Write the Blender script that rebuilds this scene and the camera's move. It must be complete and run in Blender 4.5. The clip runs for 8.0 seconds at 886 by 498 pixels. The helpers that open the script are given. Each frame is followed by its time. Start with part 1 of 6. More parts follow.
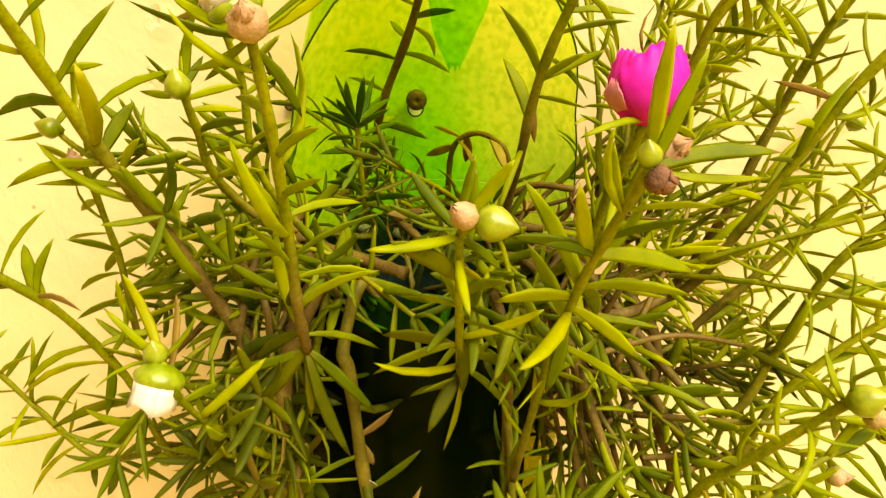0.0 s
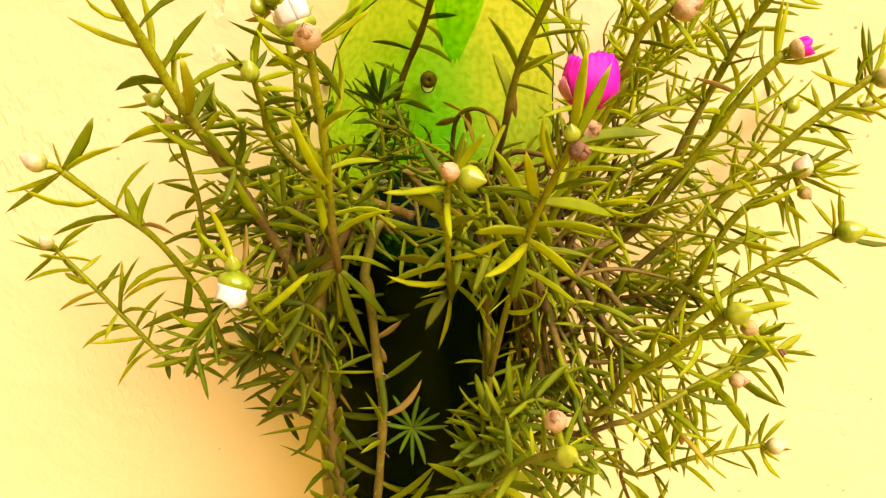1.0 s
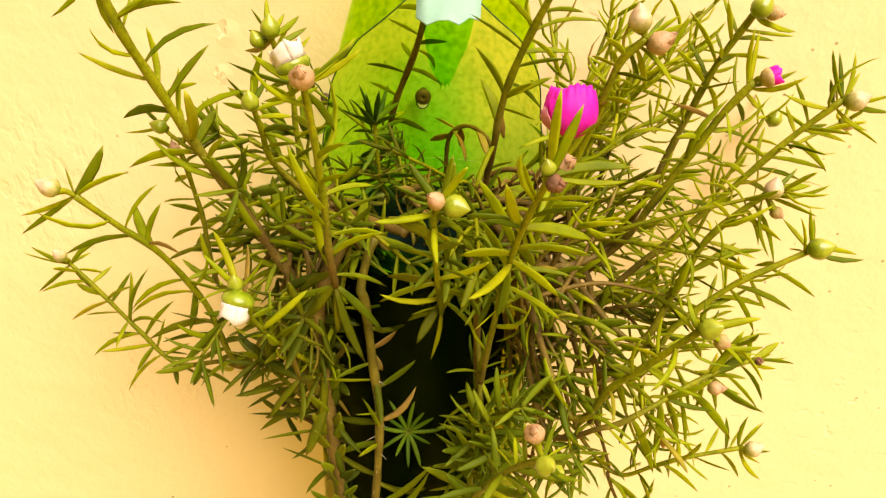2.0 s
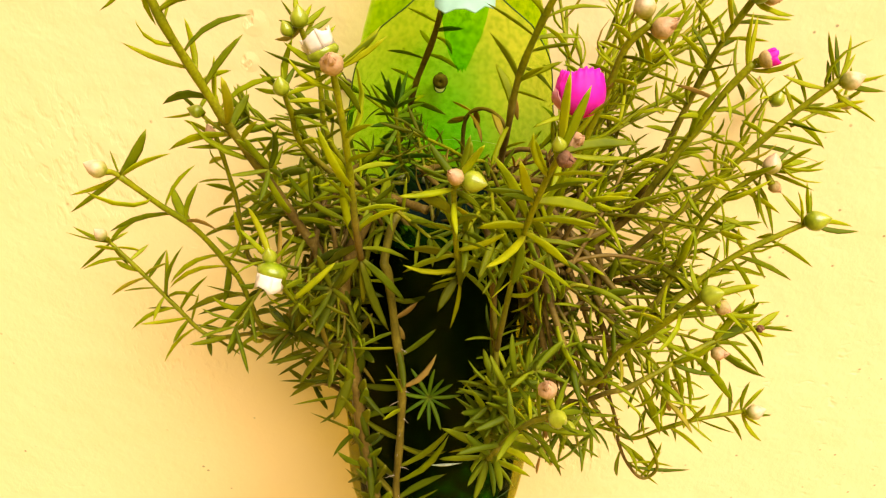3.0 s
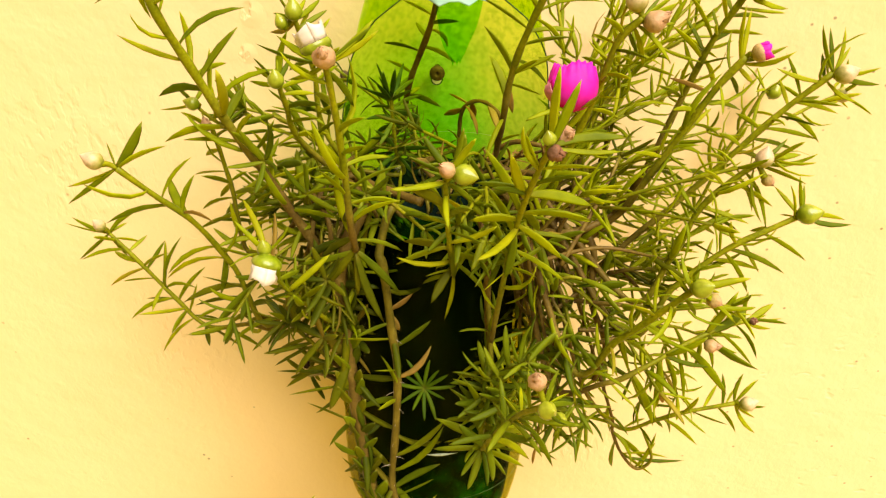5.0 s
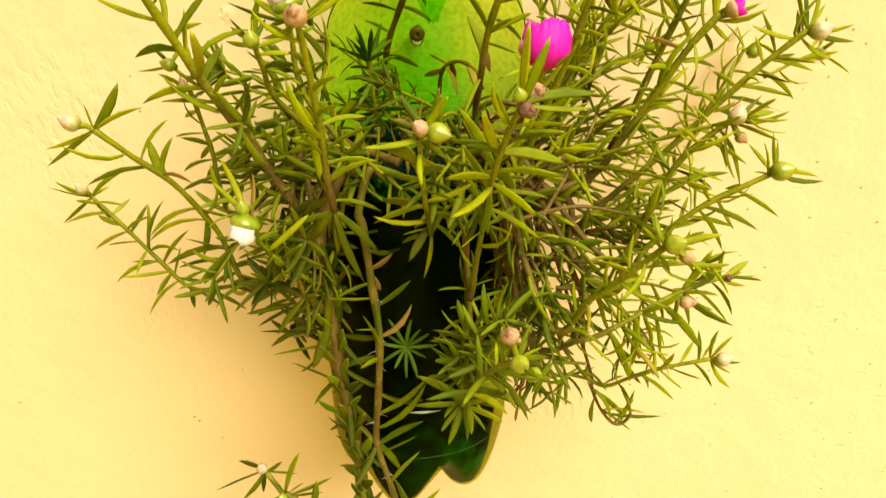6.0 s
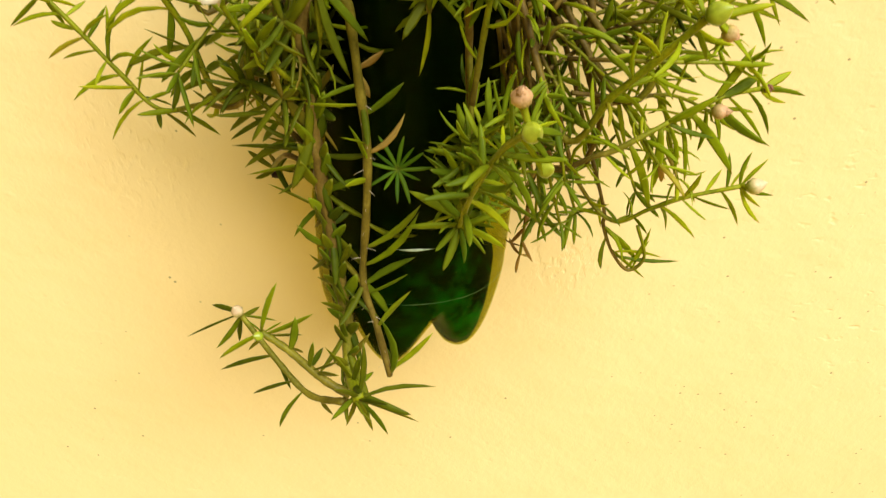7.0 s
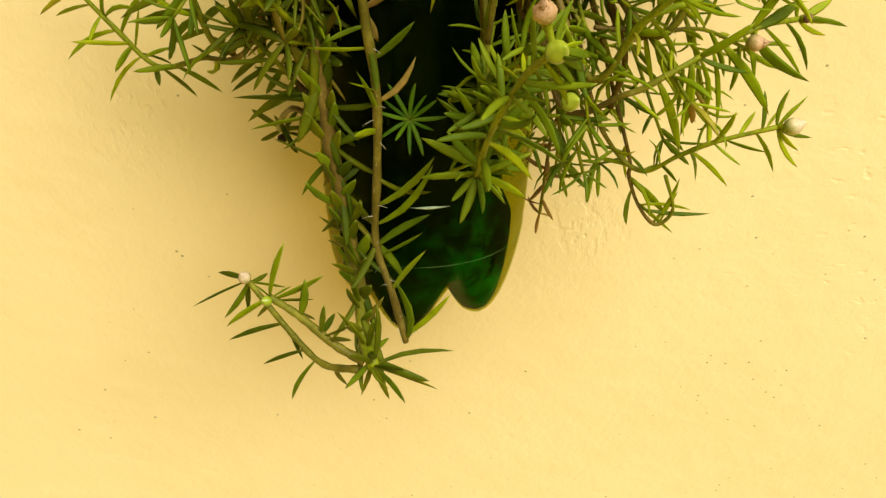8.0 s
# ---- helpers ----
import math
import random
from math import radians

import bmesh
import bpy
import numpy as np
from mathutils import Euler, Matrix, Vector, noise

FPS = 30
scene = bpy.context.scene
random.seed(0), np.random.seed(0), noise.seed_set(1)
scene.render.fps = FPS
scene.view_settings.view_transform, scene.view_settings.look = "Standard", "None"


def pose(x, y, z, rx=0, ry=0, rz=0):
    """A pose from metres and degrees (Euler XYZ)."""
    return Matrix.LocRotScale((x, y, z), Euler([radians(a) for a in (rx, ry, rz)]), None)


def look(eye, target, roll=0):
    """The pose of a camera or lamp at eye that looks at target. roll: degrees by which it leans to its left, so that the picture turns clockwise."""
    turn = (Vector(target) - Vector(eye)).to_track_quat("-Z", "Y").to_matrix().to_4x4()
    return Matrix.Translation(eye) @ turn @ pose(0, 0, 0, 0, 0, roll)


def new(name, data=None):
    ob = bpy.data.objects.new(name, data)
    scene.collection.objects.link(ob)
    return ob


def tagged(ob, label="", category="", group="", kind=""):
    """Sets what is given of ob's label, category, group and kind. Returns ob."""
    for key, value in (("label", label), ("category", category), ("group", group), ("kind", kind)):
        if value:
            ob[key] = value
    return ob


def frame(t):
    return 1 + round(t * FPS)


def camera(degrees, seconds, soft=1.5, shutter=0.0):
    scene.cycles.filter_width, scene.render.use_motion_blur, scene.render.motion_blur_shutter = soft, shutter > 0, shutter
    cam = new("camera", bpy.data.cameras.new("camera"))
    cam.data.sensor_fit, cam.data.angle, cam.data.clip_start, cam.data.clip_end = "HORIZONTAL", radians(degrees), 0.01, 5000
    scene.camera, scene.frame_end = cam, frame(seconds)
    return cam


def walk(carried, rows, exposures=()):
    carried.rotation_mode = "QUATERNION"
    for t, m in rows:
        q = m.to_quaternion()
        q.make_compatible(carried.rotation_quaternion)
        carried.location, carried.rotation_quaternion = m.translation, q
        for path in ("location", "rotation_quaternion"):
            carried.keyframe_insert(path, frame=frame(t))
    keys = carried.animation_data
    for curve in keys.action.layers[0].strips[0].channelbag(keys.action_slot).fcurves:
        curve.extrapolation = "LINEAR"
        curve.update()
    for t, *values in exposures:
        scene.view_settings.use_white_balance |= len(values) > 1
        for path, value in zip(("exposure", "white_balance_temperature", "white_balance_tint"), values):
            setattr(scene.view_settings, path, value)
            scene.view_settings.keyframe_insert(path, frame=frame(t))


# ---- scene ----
import functools

cam = camera(60.0, 8.0, soft=1.25, shutter=0.15)
PATH = [
    (0, (-0.00264, 0.08958, 1.57565), (0.0941, 1.8991, 0.7294), -0.36),
    (0.5, (-0.00047, 0.05161, 1.58473), (0.0887, 1.8358, 0.6855), 1.10),
    (1, (0.00190, 0.02901, 1.59865), (0.0425, 1.7981, 0.6666), 0.53),
    (1.5, (0.00816, 0.02855, 1.60880), (0.0433, 1.7916, 0.6651), 0.45),
    (3, (0.00544, 0.00316, 1.61942), (-0.0096, 1.7395, 0.6270), -0.95),
    (3.5, (0.00780, 0.00425, 1.62144), (0.0071, 1.7425, 0.6322), -0.33),
    (4, (0.00972, 0.00562, 1.62159), (-0.0020, 1.7381, 0.6223), -1.12),
    (4.5, (0.00941, 0.00378, 1.61976), (-0.0234, 1.7290, 0.6085), -0.84),
    (5.8, (0.01348, -0.00032, 1.62391), (-0.0077, 1.7055, 0.5801), -1.38),
    (6, (0.01634, -0.00225, 1.61985), (-0.0031, 1.6765, 0.5330), -1.30),
    (6.2, (0.01730, -0.00548, 1.60954), (-0.0010, 1.6468, 0.4828), -1.30),
    (6.5, (0.01463, -0.00406, 1.59527), (0.0051, 1.6163, 0.4230), -0.59),
    (7, (0.01508, 0.00220, 1.55937), (0.0085, 1.5814, 0.3321), 0.35),
    (7.5, (0.01208, 0.00898, 1.53238), (-0.0140, 1.5528, 0.2612), -1.31),
    (8, (0.01357, 0.00800, 1.53865), (-0.0267, 1.5689, 0.2889), -1.64),
]
EXPOSURES = [(0.0, 1.05, 8200, 6.5), (0.5, 1.07, 7900, 10), (1.0, 1.06, 7400, 21), (1.5, 0.94, 7300, 18), (3.0, 0.88, 7250, 13.5), (4.5, 0.87, 7200, 11.5), (6.0, 0.82, 7000, 7), (7.0, 0.70, 6300, -1.5), (7.5, 0.58, 6250, -6), (8.0, 0.52, 6400, -7)]
walk(cam, [(t, look(eye, target, roll)) for t, eye, target, roll in PATH], EXPOSURES)

# ---- world and sun ----
SUN_AT = Vector((0.80, -0.95, 1.85))
world = bpy.data.worlds.new("sky")
scene.world = world
world.use_nodes = True
sky = world.node_tree.nodes.new("ShaderNodeTexSky")
sky.sky_type, sky.sun_disc, sky.dust_density, sky.air_density, sky.ozone_density = "NISHITA", False, 10.0, 0.4, 0.0
sky.sun_elevation = math.atan2(SUN_AT.z, math.hypot(SUN_AT.x, SUN_AT.y))
sky.sun_rotation = math.atan2(SUN_AT.x, SUN_AT.y)
world.node_tree.links.new(sky.outputs[0], world.node_tree.nodes["Background"].inputs[0])
world.node_tree.nodes["Background"].inputs[1].default_value = 0.007
sun = new("sun", bpy.data.lights.new("sun", "SUN"))
sun.data.energy, sun.data.angle, sun.data.color = 4.5, radians(50), (1.0, 0.945, 0.875)
sun.matrix_world = look(SUN_AT, (0, 0, 0))


# ---- materials ----
def nodes_of(name):
    mat = bpy.data.materials.new(name)
    mat.use_nodes = True
    tree = mat.node_tree
    bsdf = tree.nodes["Principled BSDF"]

    def node(kind, **inputs):
        made = tree.nodes.new("ShaderNode" + kind)
        for key, value in inputs.items():
            made.inputs[key.replace("_", " ")].default_value = value
        return made

    return mat, tree, bsdf, node


def ramp_of(tree, source, stops):
    made = tree.nodes.new("ShaderNodeValToRGB")
    while len(made.color_ramp.elements) < len(stops):
        made.color_ramp.elements.new(0.5)
    for element, (at, colour) in zip(made.color_ramp.elements, stops):
        element.position, element.color = at, (*colour, 1)
    tree.links.new(source, made.inputs[0])
    return made


def mixed(tree, factor, a, b, kind="MIX"):
    """A colour mix; factor, a and b are sockets or values."""
    made = tree.nodes.new("ShaderNodeMix")
    made.data_type, made.blend_type = "RGBA", kind
    for socket, value in ((made.inputs[0], factor), (made.inputs[6], a), (made.inputs[7], b)):
        if isinstance(value, (int, float)):
            socket.default_value = value
        elif isinstance(value, tuple):
            socket.default_value = (*value, 1)
        else:
            tree.links.new(value, socket)
    return made.outputs[2]


def plain(name, colour, rough, spread=0.25, scale=300.0, bump=0.0, metal=0.0):
    """A surface with grain and larger blotches round one colour."""
    mat, tree, bsdf, node = nodes_of(name)
    where = node("TexCoord").outputs["Object"]
    fine, wide = node("TexNoise", Scale=scale, Detail=5.0), node("TexNoise", Scale=scale / 7, Detail=3.0)
    for n in (fine, wide):
        tree.links.new(where, n.inputs["Vector"])
    dark = tuple(c * (1 - spread) for c in colour)
    light = tuple(min(1, c * (1 + spread)) for c in colour)
    both = mixed(tree, 0.5, fine.outputs[0], wide.outputs[0])
    tree.links.new(ramp_of(tree, both, [(0.35, dark), (0.65, light)]).outputs[0], bsdf.inputs["Base Color"])
    bsdf.inputs["Roughness"].default_value, bsdf.inputs["Metallic"].default_value = rough, metal
    if bump:
        lift = node("Bump", Strength=bump, Distance=0.0006)
        tree.links.new(fine.outputs[0], lift.inputs["Height"])
        tree.links.new(lift.outputs[0], bsdf.inputs["Normal"])
    return mat


def wall_paint():
    mat, tree, bsdf, node = nodes_of("cream_wall_paint")
    where = node("TexCoord").outputs["Object"]
    wide, mid, fine, dents = (node("TexNoise", Scale=s, Detail=d, Roughness=0.55) for s, d in ((5.0, 3.0), (45.0, 4.0), (420.0, 4.0), (100.0, 2.0)))
    pits = node("TexVoronoi", Scale=70.0)
    for n in (wide, mid, fine, pits):
        tree.links.new(where, n.inputs["Vector"])
    # trowel dents lie flat: longer than they are high
    flat = node("Mapping", Scale=(0.75, 1.0, 1.3))
    tree.links.new(where, flat.inputs["Vector"])
    tree.links.new(flat.outputs[0], dents.inputs["Vector"])
    base = ramp_of(tree, wide.outputs[0], [(0.3, (0.84, 0.630, 0.333)), (0.7, (0.88, 0.672, 0.372))]).outputs[0]
    # small grey specks where the paint is chipped, only on some patches
    where_pits = mixed(tree, 1.0, ramp_of(tree, pits.outputs["Distance"], [(0.04, (1, 1, 1)), (0.075, (0, 0, 0))]).outputs[0],
                       ramp_of(tree, mid.outputs[0], [(0.50, (0, 0, 0)), (0.57, (1, 1, 1))]).outputs[0], "MULTIPLY")
    # more of them to one side of the planter
    split, side = node("SeparateXYZ"), node("MapRange")
    tree.links.new(where, split.inputs[0])
    for key, value in (("From Min", 0.11), ("From Max", 0.17), ("To Min", 0.0), ("To Max", 1.0)):
        side.inputs[key].default_value = value
    tree.links.new(split.outputs[0], side.inputs[0])
    chips = node("TexVoronoi", Scale=78.0)
    thin = node("Mapping", Rotation=(0.0, 0.5, 0.0), Scale=(1.0, 0.3, 1.15))
    tree.links.new(where, thin.inputs["Vector"])
    tree.links.new(thin.outputs[0], chips.inputs["Vector"])
    some = mixed(tree, 1.0, ramp_of(tree, chips.outputs["Distance"], [(0.045, (1, 1, 1)), (0.08, (0, 0, 0))]).outputs[0], side.outputs[0], "MULTIPLY")
    where_pits = mixed(tree, 1.0, where_pits, some, "LIGHTEN")
    specks = mixed(tree, where_pits, base, (0.37, 0.29, 0.155))
    tree.links.new(specks, bsdf.inputs["Base Color"])
    bsdf.inputs["Roughness"].default_value = 0.55
    rough_patch = ramp_of(tree, wide.outputs[0], [(0.50, (0, 0, 0)), (0.66, (1, 1, 1))]).outputs[0]
    hollow = ramp_of(tree, dents.outputs[0], [(0.22, (0, 0, 0)), (0.38, (1, 1, 1))]).outputs[0]
    relief = mixed(tree, 0.12, mid.outputs[0], fine.outputs[0])
    height = mixed(tree, 0.30, relief, mixed(tree, rough_patch, (1.0, 1.0, 1.0), hollow))
    # three patches where the plaster was left rough
    ridges = node("TexNoise", Scale=210.0, Detail=3.0)
    tall = node("Mapping", Rotation=(0.0, 0.35, 0.0), Scale=(1.0, 1.0, 0.55))
    tree.links.new(where, tall.inputs["Vector"])
    tree.links.new(tall.outputs[0], ridges.inputs["Vector"])
    marks = ramp_of(tree, ridges.outputs[0], [(0.36, (0, 0, 0)), (0.50, (1, 1, 1))]).outputs[0]
    for centre, reach, deep in (((0.086, 0.36, 1.272), 0.035, 0.22), ((-0.149, 0.36, 1.347), 0.05, 0.16), ((-0.178, 0.36, 1.466), 0.06, 0.16), ((-0.082, 0.36, 1.536), 0.0065, 0.7), ((-0.087, 0.36, 1.518), 0.005, 0.7)):
        far, near = node("VectorMath"), node("MapRange")
        far.operation, far.inputs[1].default_value = "DISTANCE", centre
        tree.links.new(where, far.inputs[0])
        for key, value in (("From Min", reach), ("From Max", 0.3 * reach), ("To Min", 0.0), ("To Max", deep)):
            near.inputs[key].default_value = value
        tree.links.new(far.outputs["Value"], near.inputs[0])
        height = mixed(tree, near.outputs[0], height, marks)
    lift = node("Bump", Strength=0.40, Distance=0.0035)
    tree.links.new(height, lift.inputs["Height"])
    tree.links.new(lift.outputs[0], bsdf.inputs["Normal"])
    return mat


def leaf_green(name, stops):
    mat, tree, bsdf, node = nodes_of(name)
    info, island = node("ObjectInfo"), node("NewGeometry")
    total = node("Math")
    total.operation = "ADD"
    tree.links.new(info.outputs["Random"], total.inputs[0])
    tree.links.new(island.outputs["Random Per Island"], total.inputs[1])
    part = node("Math")
    part.operation = "FRACT"
    tree.links.new(total.outputs[0], part.inputs[0])
    colour = ramp_of(tree, part.outputs[0], stops).outputs[0]
    where = island.outputs["Position"]
    grain, fine = node("TexNoise", Scale=170.0, Detail=4.0), node("TexNoise", Scale=1400.0, Detail=2.0)
    tree.links.new(where, grain.inputs["Vector"])
    tree.links.new(where, fine.inputs["Vector"])
    colour = mixed(tree, 0.65, colour, ramp_of(tree, grain.outputs[0], [(0.3, (0.58, 0.66, 0.6)), (0.62, (1, 1, 1))]).outputs[0], "MULTIPLY")
    # the tip is often dry, the foot pale
    far = node("Attribute")
    far.attribute_name = "far"
    colour = mixed(tree, ramp_of(tree, far.outputs["Fac"], [(0.0, (0.35, 0.35, 0.35)), (0.18, (0, 0, 0)), (0.9, (0, 0, 0)), (1.0, (0.5, 0.5, 0.5))]).outputs[0], colour, (0.42, 0.33, 0.05))
    lift = node("Bump", Strength=0.25, Distance=0.0004)
    tree.links.new(fine.outputs[0], lift.inputs["Height"])
    tree.links.new(lift.outputs[0], bsdf.inputs["Normal"])
    tree.links.new(colour, bsdf.inputs["Base Color"])
    bsdf.inputs["Roughness"].default_value = 0.52
    bsdf.inputs["Specular IOR Level"].default_value = 0.16
    thin = node("BsdfTranslucent")
    bright = mixed(tree, 1.0, colour, (1.6, 1.6, 0.9), "MULTIPLY")
    tree.links.new(bright, thin.inputs[0])
    both = node("MixShader", Fac=0.37)
    tree.links.new(bsdf.outputs[0], both.inputs[1])
    tree.links.new(thin.outputs[0], both.inputs[2])
    tree.links.new(both.outputs[0], tree.nodes["Material Output"].inputs[0])
    return mat


def stem_skin():
    """Young stems are green, old ones brown: the age is stored along each stem."""
    mat, tree, bsdf, node = nodes_of("stem_skin")
    age = node("Attribute")
    age.attribute_name = "age"
    where = node("TexCoord").outputs["Object"]
    grain, knots = node("TexNoise", Scale=900.0, Detail=4.0), node("TexNoise", Scale=120.0, Detail=3.0)
    for n in (grain, knots):
        tree.links.new(where, n.inputs["Vector"])
    green = ramp_of(tree, knots.outputs[0], [(0.3, (0.155, 0.175, 0.004)), (0.7, (0.28, 0.275, 0.006))]).outputs[0]
    brown = ramp_of(tree, knots.outputs[0], [(0.3, (0.10, 0.058, 0.011)), (0.6, (0.185, 0.118, 0.022)), (0.8, (0.32, 0.23, 0.06))]).outputs[0]
    colour = mixed(tree, age.outputs["Fac"], green, brown)
    colour = mixed(tree, 0.55, colour, ramp_of(tree, grain.outputs[0], [(0.32, (0.45, 0.43, 0.4)), (0.6, (1, 1, 1))]).outputs[0], "MULTIPLY")
    tree.links.new(colour, bsdf.inputs["Base Color"])
    bsdf.inputs["Roughness"].default_value, bsdf.inputs["Specular IOR Level"].default_value = 0.5, 0.15
    lift = node("Bump", Strength=0.6, Distance=0.0006)
    tree.links.new(knots.outputs[0], lift.inputs["Height"])
    tree.links.new(lift.outputs[0], bsdf.inputs["Normal"])
    return mat


def green_plastic(name, upper=(0.84, 0.96, 0.33), deep_tint=(0.43, 0.955, 0.33)):
    mat, tree, bsdf, node = nodes_of(name)
    clear = node("BsdfTransparent")
    shine = node("BsdfGlossy", Roughness=0.06, Color=(1, 1, 1, 1))
    body = node("BsdfTranslucent", Color=(0.25, 0.6, 0.03, 1))
    where = node("TexCoord").outputs["Object"]
    ripple, edge_noise = node("TexNoise", Scale=60.0, Detail=2.0), node("TexNoise", Scale=22.0, Detail=4.0)
    for n in (ripple, edge_noise):
        tree.links.new(where, n.inputs["Vector"])
    # the tint is greener just above the soil, with an uneven upper edge
    split = node("SeparateXYZ")
    tree.links.new(where, split.inputs[0])
    level = node("MapRange")
    for key, value in (("From Min", 1.545), ("From Max", 1.485), ("To Min", -0.25), ("To Max", 0.75)):
        level.inputs[key].default_value = value
    tree.links.new(split.outputs[2], level.inputs[0])
    above_soil = node("MapRange")
    for key, value in (("From Min", 1.455), ("From Max", 1.475)):
        above_soil.inputs[key].default_value = value
    tree.links.new(split.outputs[2], above_soil.inputs[0])
    # and mostly in the middle of the back
    off, away, central = node("Math"), node("Math"), node("MapRange")
    off.operation, away.operation, off.inputs[1].default_value = "SUBTRACT", "ABSOLUTE", 0.004
    for key, value in (("From Min", 0.028), ("From Max", 0.010), ("To Min", 0.35), ("To Max", 1.0)):
        central.inputs[key].default_value = value
    tree.links.new(split.outputs[0], off.inputs[0])
    tree.links.new(off.outputs[0], away.inputs[0])
    tree.links.new(away.outputs[0], central.inputs[0])
    edge_of, deep_amount, middle_of = node("Math"), node("Math"), node("Math")
    middle_of.operation = "MULTIPLY"
    edge_of.operation, deep_amount.operation = "ADD", "MULTIPLY"
    edge_of.use_clamp = True
    ragged = node("MapRange")
    for key, value in (("From Min", 0.3), ("From Max", 0.7), ("To Min", -0.2), ("To Max", 0.4)):
        ragged.inputs[key].default_value = value
    tree.links.new(edge_noise.outputs[0], ragged.inputs[0])
    tree.links.new(level.outputs[0], edge_of.inputs[0])
    tree.links.new(ragged.outputs[0], edge_of.inputs[1])
    tree.links.new(edge_of.outputs[0], middle_of.inputs[0])
    tree.links.new(central.outputs[0], middle_of.inputs[1])
    tree.links.new(middle_of.outputs[0], deep_amount.inputs[0])
    tree.links.new(above_soil.outputs[0], deep_amount.inputs[1])
    tint = ramp_of(tree, deep_amount.outputs[0], [(0.0, upper), (1.0, deep_tint)])
    # shading of the wall's relief behind, painted into the tint as fine spots
    relief_spots = node("TexNoise", Scale=360.0, Detail=2.0)
    tree.links.new(where, relief_spots.inputs["Vector"])
    uneven = mixed(tree, 1.0, tint.outputs[0], ramp_of(tree, relief_spots.outputs[0], [(0.36, (0.86, 0.925, 0.80)), (0.56, (1, 1, 1))]).outputs[0], "MULTIPLY")
    # below the soil line the tint is darker and more olive
    tree.links.new(mixed(tree, above_soil.outputs[0], (0.73, 0.74, 0.31), uneven), clear.inputs[0])
    lift = node("Bump", Strength=0.25, Distance=0.001)
    tree.links.new(ripple.outputs[0], lift.inputs["Height"])
    edge = node("LayerWeight", Blend=0.5)
    tree.links.new(lift.outputs[0], shine.inputs["Normal"])
    tree.links.new(lift.outputs[0], edge.inputs["Normal"])
    gloss = ramp_of(tree, edge.outputs["Facing"], [(0.0, (0.0022, 0.0022, 0.0022)), (0.6, (0.004, 0.004, 0.004)), (0.85, (0.05, 0.05, 0.05)), (1.0, (0.2, 0.2, 0.2))])
    inner, outer = node("MixShader", Fac=0.002), node("MixShader")
    tree.links.new(clear.outputs[0], inner.inputs[1])
    tree.links.new(body.outputs[0], inner.inputs[2])
    tree.links.new(gloss.outputs[0], outer.inputs[0])
    tree.links.new(inner.outputs[0], outer.inputs[1])
    tree.links.new(shine.outputs[0], outer.inputs[2])
    tree.links.new(outer.outputs[0], tree.nodes["Material Output"].inputs[0])
    return mat


def petal_skin(name, inner, outer, translucent=0.3):
    mat, tree, bsdf, node = nodes_of(name)
    where = node("TexCoord").outputs["Object"]
    veins = node("TexNoise", Scale=350.0, Detail=3.0)
    tree.links.new(where, veins.inputs["Vector"])
    colour = ramp_of(tree, veins.outputs[0], [(0.3, inner), (0.7, outer)]).outputs[0]
    tree.links.new(colour, bsdf.inputs["Base Color"])
    bsdf.inputs["Roughness"].default_value = 0.6
    thin, both = node("BsdfTranslucent"), node("MixShader", Fac=translucent)
    tree.links.new(colour, thin.inputs[0])
    tree.links.new(bsdf.outputs[0], both.inputs[1])
    tree.links.new(thin.outputs[0], both.inputs[2])
    tree.links.new(both.outputs[0], tree.nodes["Material Output"].inputs[0])
    return mat


# leaf greens: a lit copy, and a darker one for age and painted shade
LEAF = leaf_green("young_lit_leaf", [(0.0, (0.25, 0.295, 0.004)), (0.35, (0.325, 0.365, 0.006)), (0.7, (0.385, 0.41, 0.007)), (0.95, (0.43, 0.43, 0.009)), (1.0, (0.34, 0.20, 0.04))])
OLD_SHADED_LEAF = leaf_green("old_shaded_leaf", [(0.0, (0.066, 0.092, 0.003)), (0.4, (0.134, 0.148, 0.004)), (0.85, (0.20, 0.20, 0.005)), (1.0, (0.25, 0.17, 0.02))])
FRESH_LEAF = leaf_green("fresh_leaf", [(0.0, (0.06, 0.135, 0.006)), (0.5, (0.10, 0.19, 0.008)), (1.0, (0.18, 0.27, 0.008))])
DRY_LEAF = leaf_green("dry_leaf", [(0.0, (0.28, 0.14, 0.03)), (0.5, (0.40, 0.23, 0.05)), (1.0, (0.50, 0.34, 0.08))])
WALL, STEM, PLASTIC = wall_paint(), stem_skin(), green_plastic("green_clear_plastic")
FLAP = green_plastic("folded_green_plastic", (0.62, 0.95, 0.36), (0.62, 0.95, 0.36))
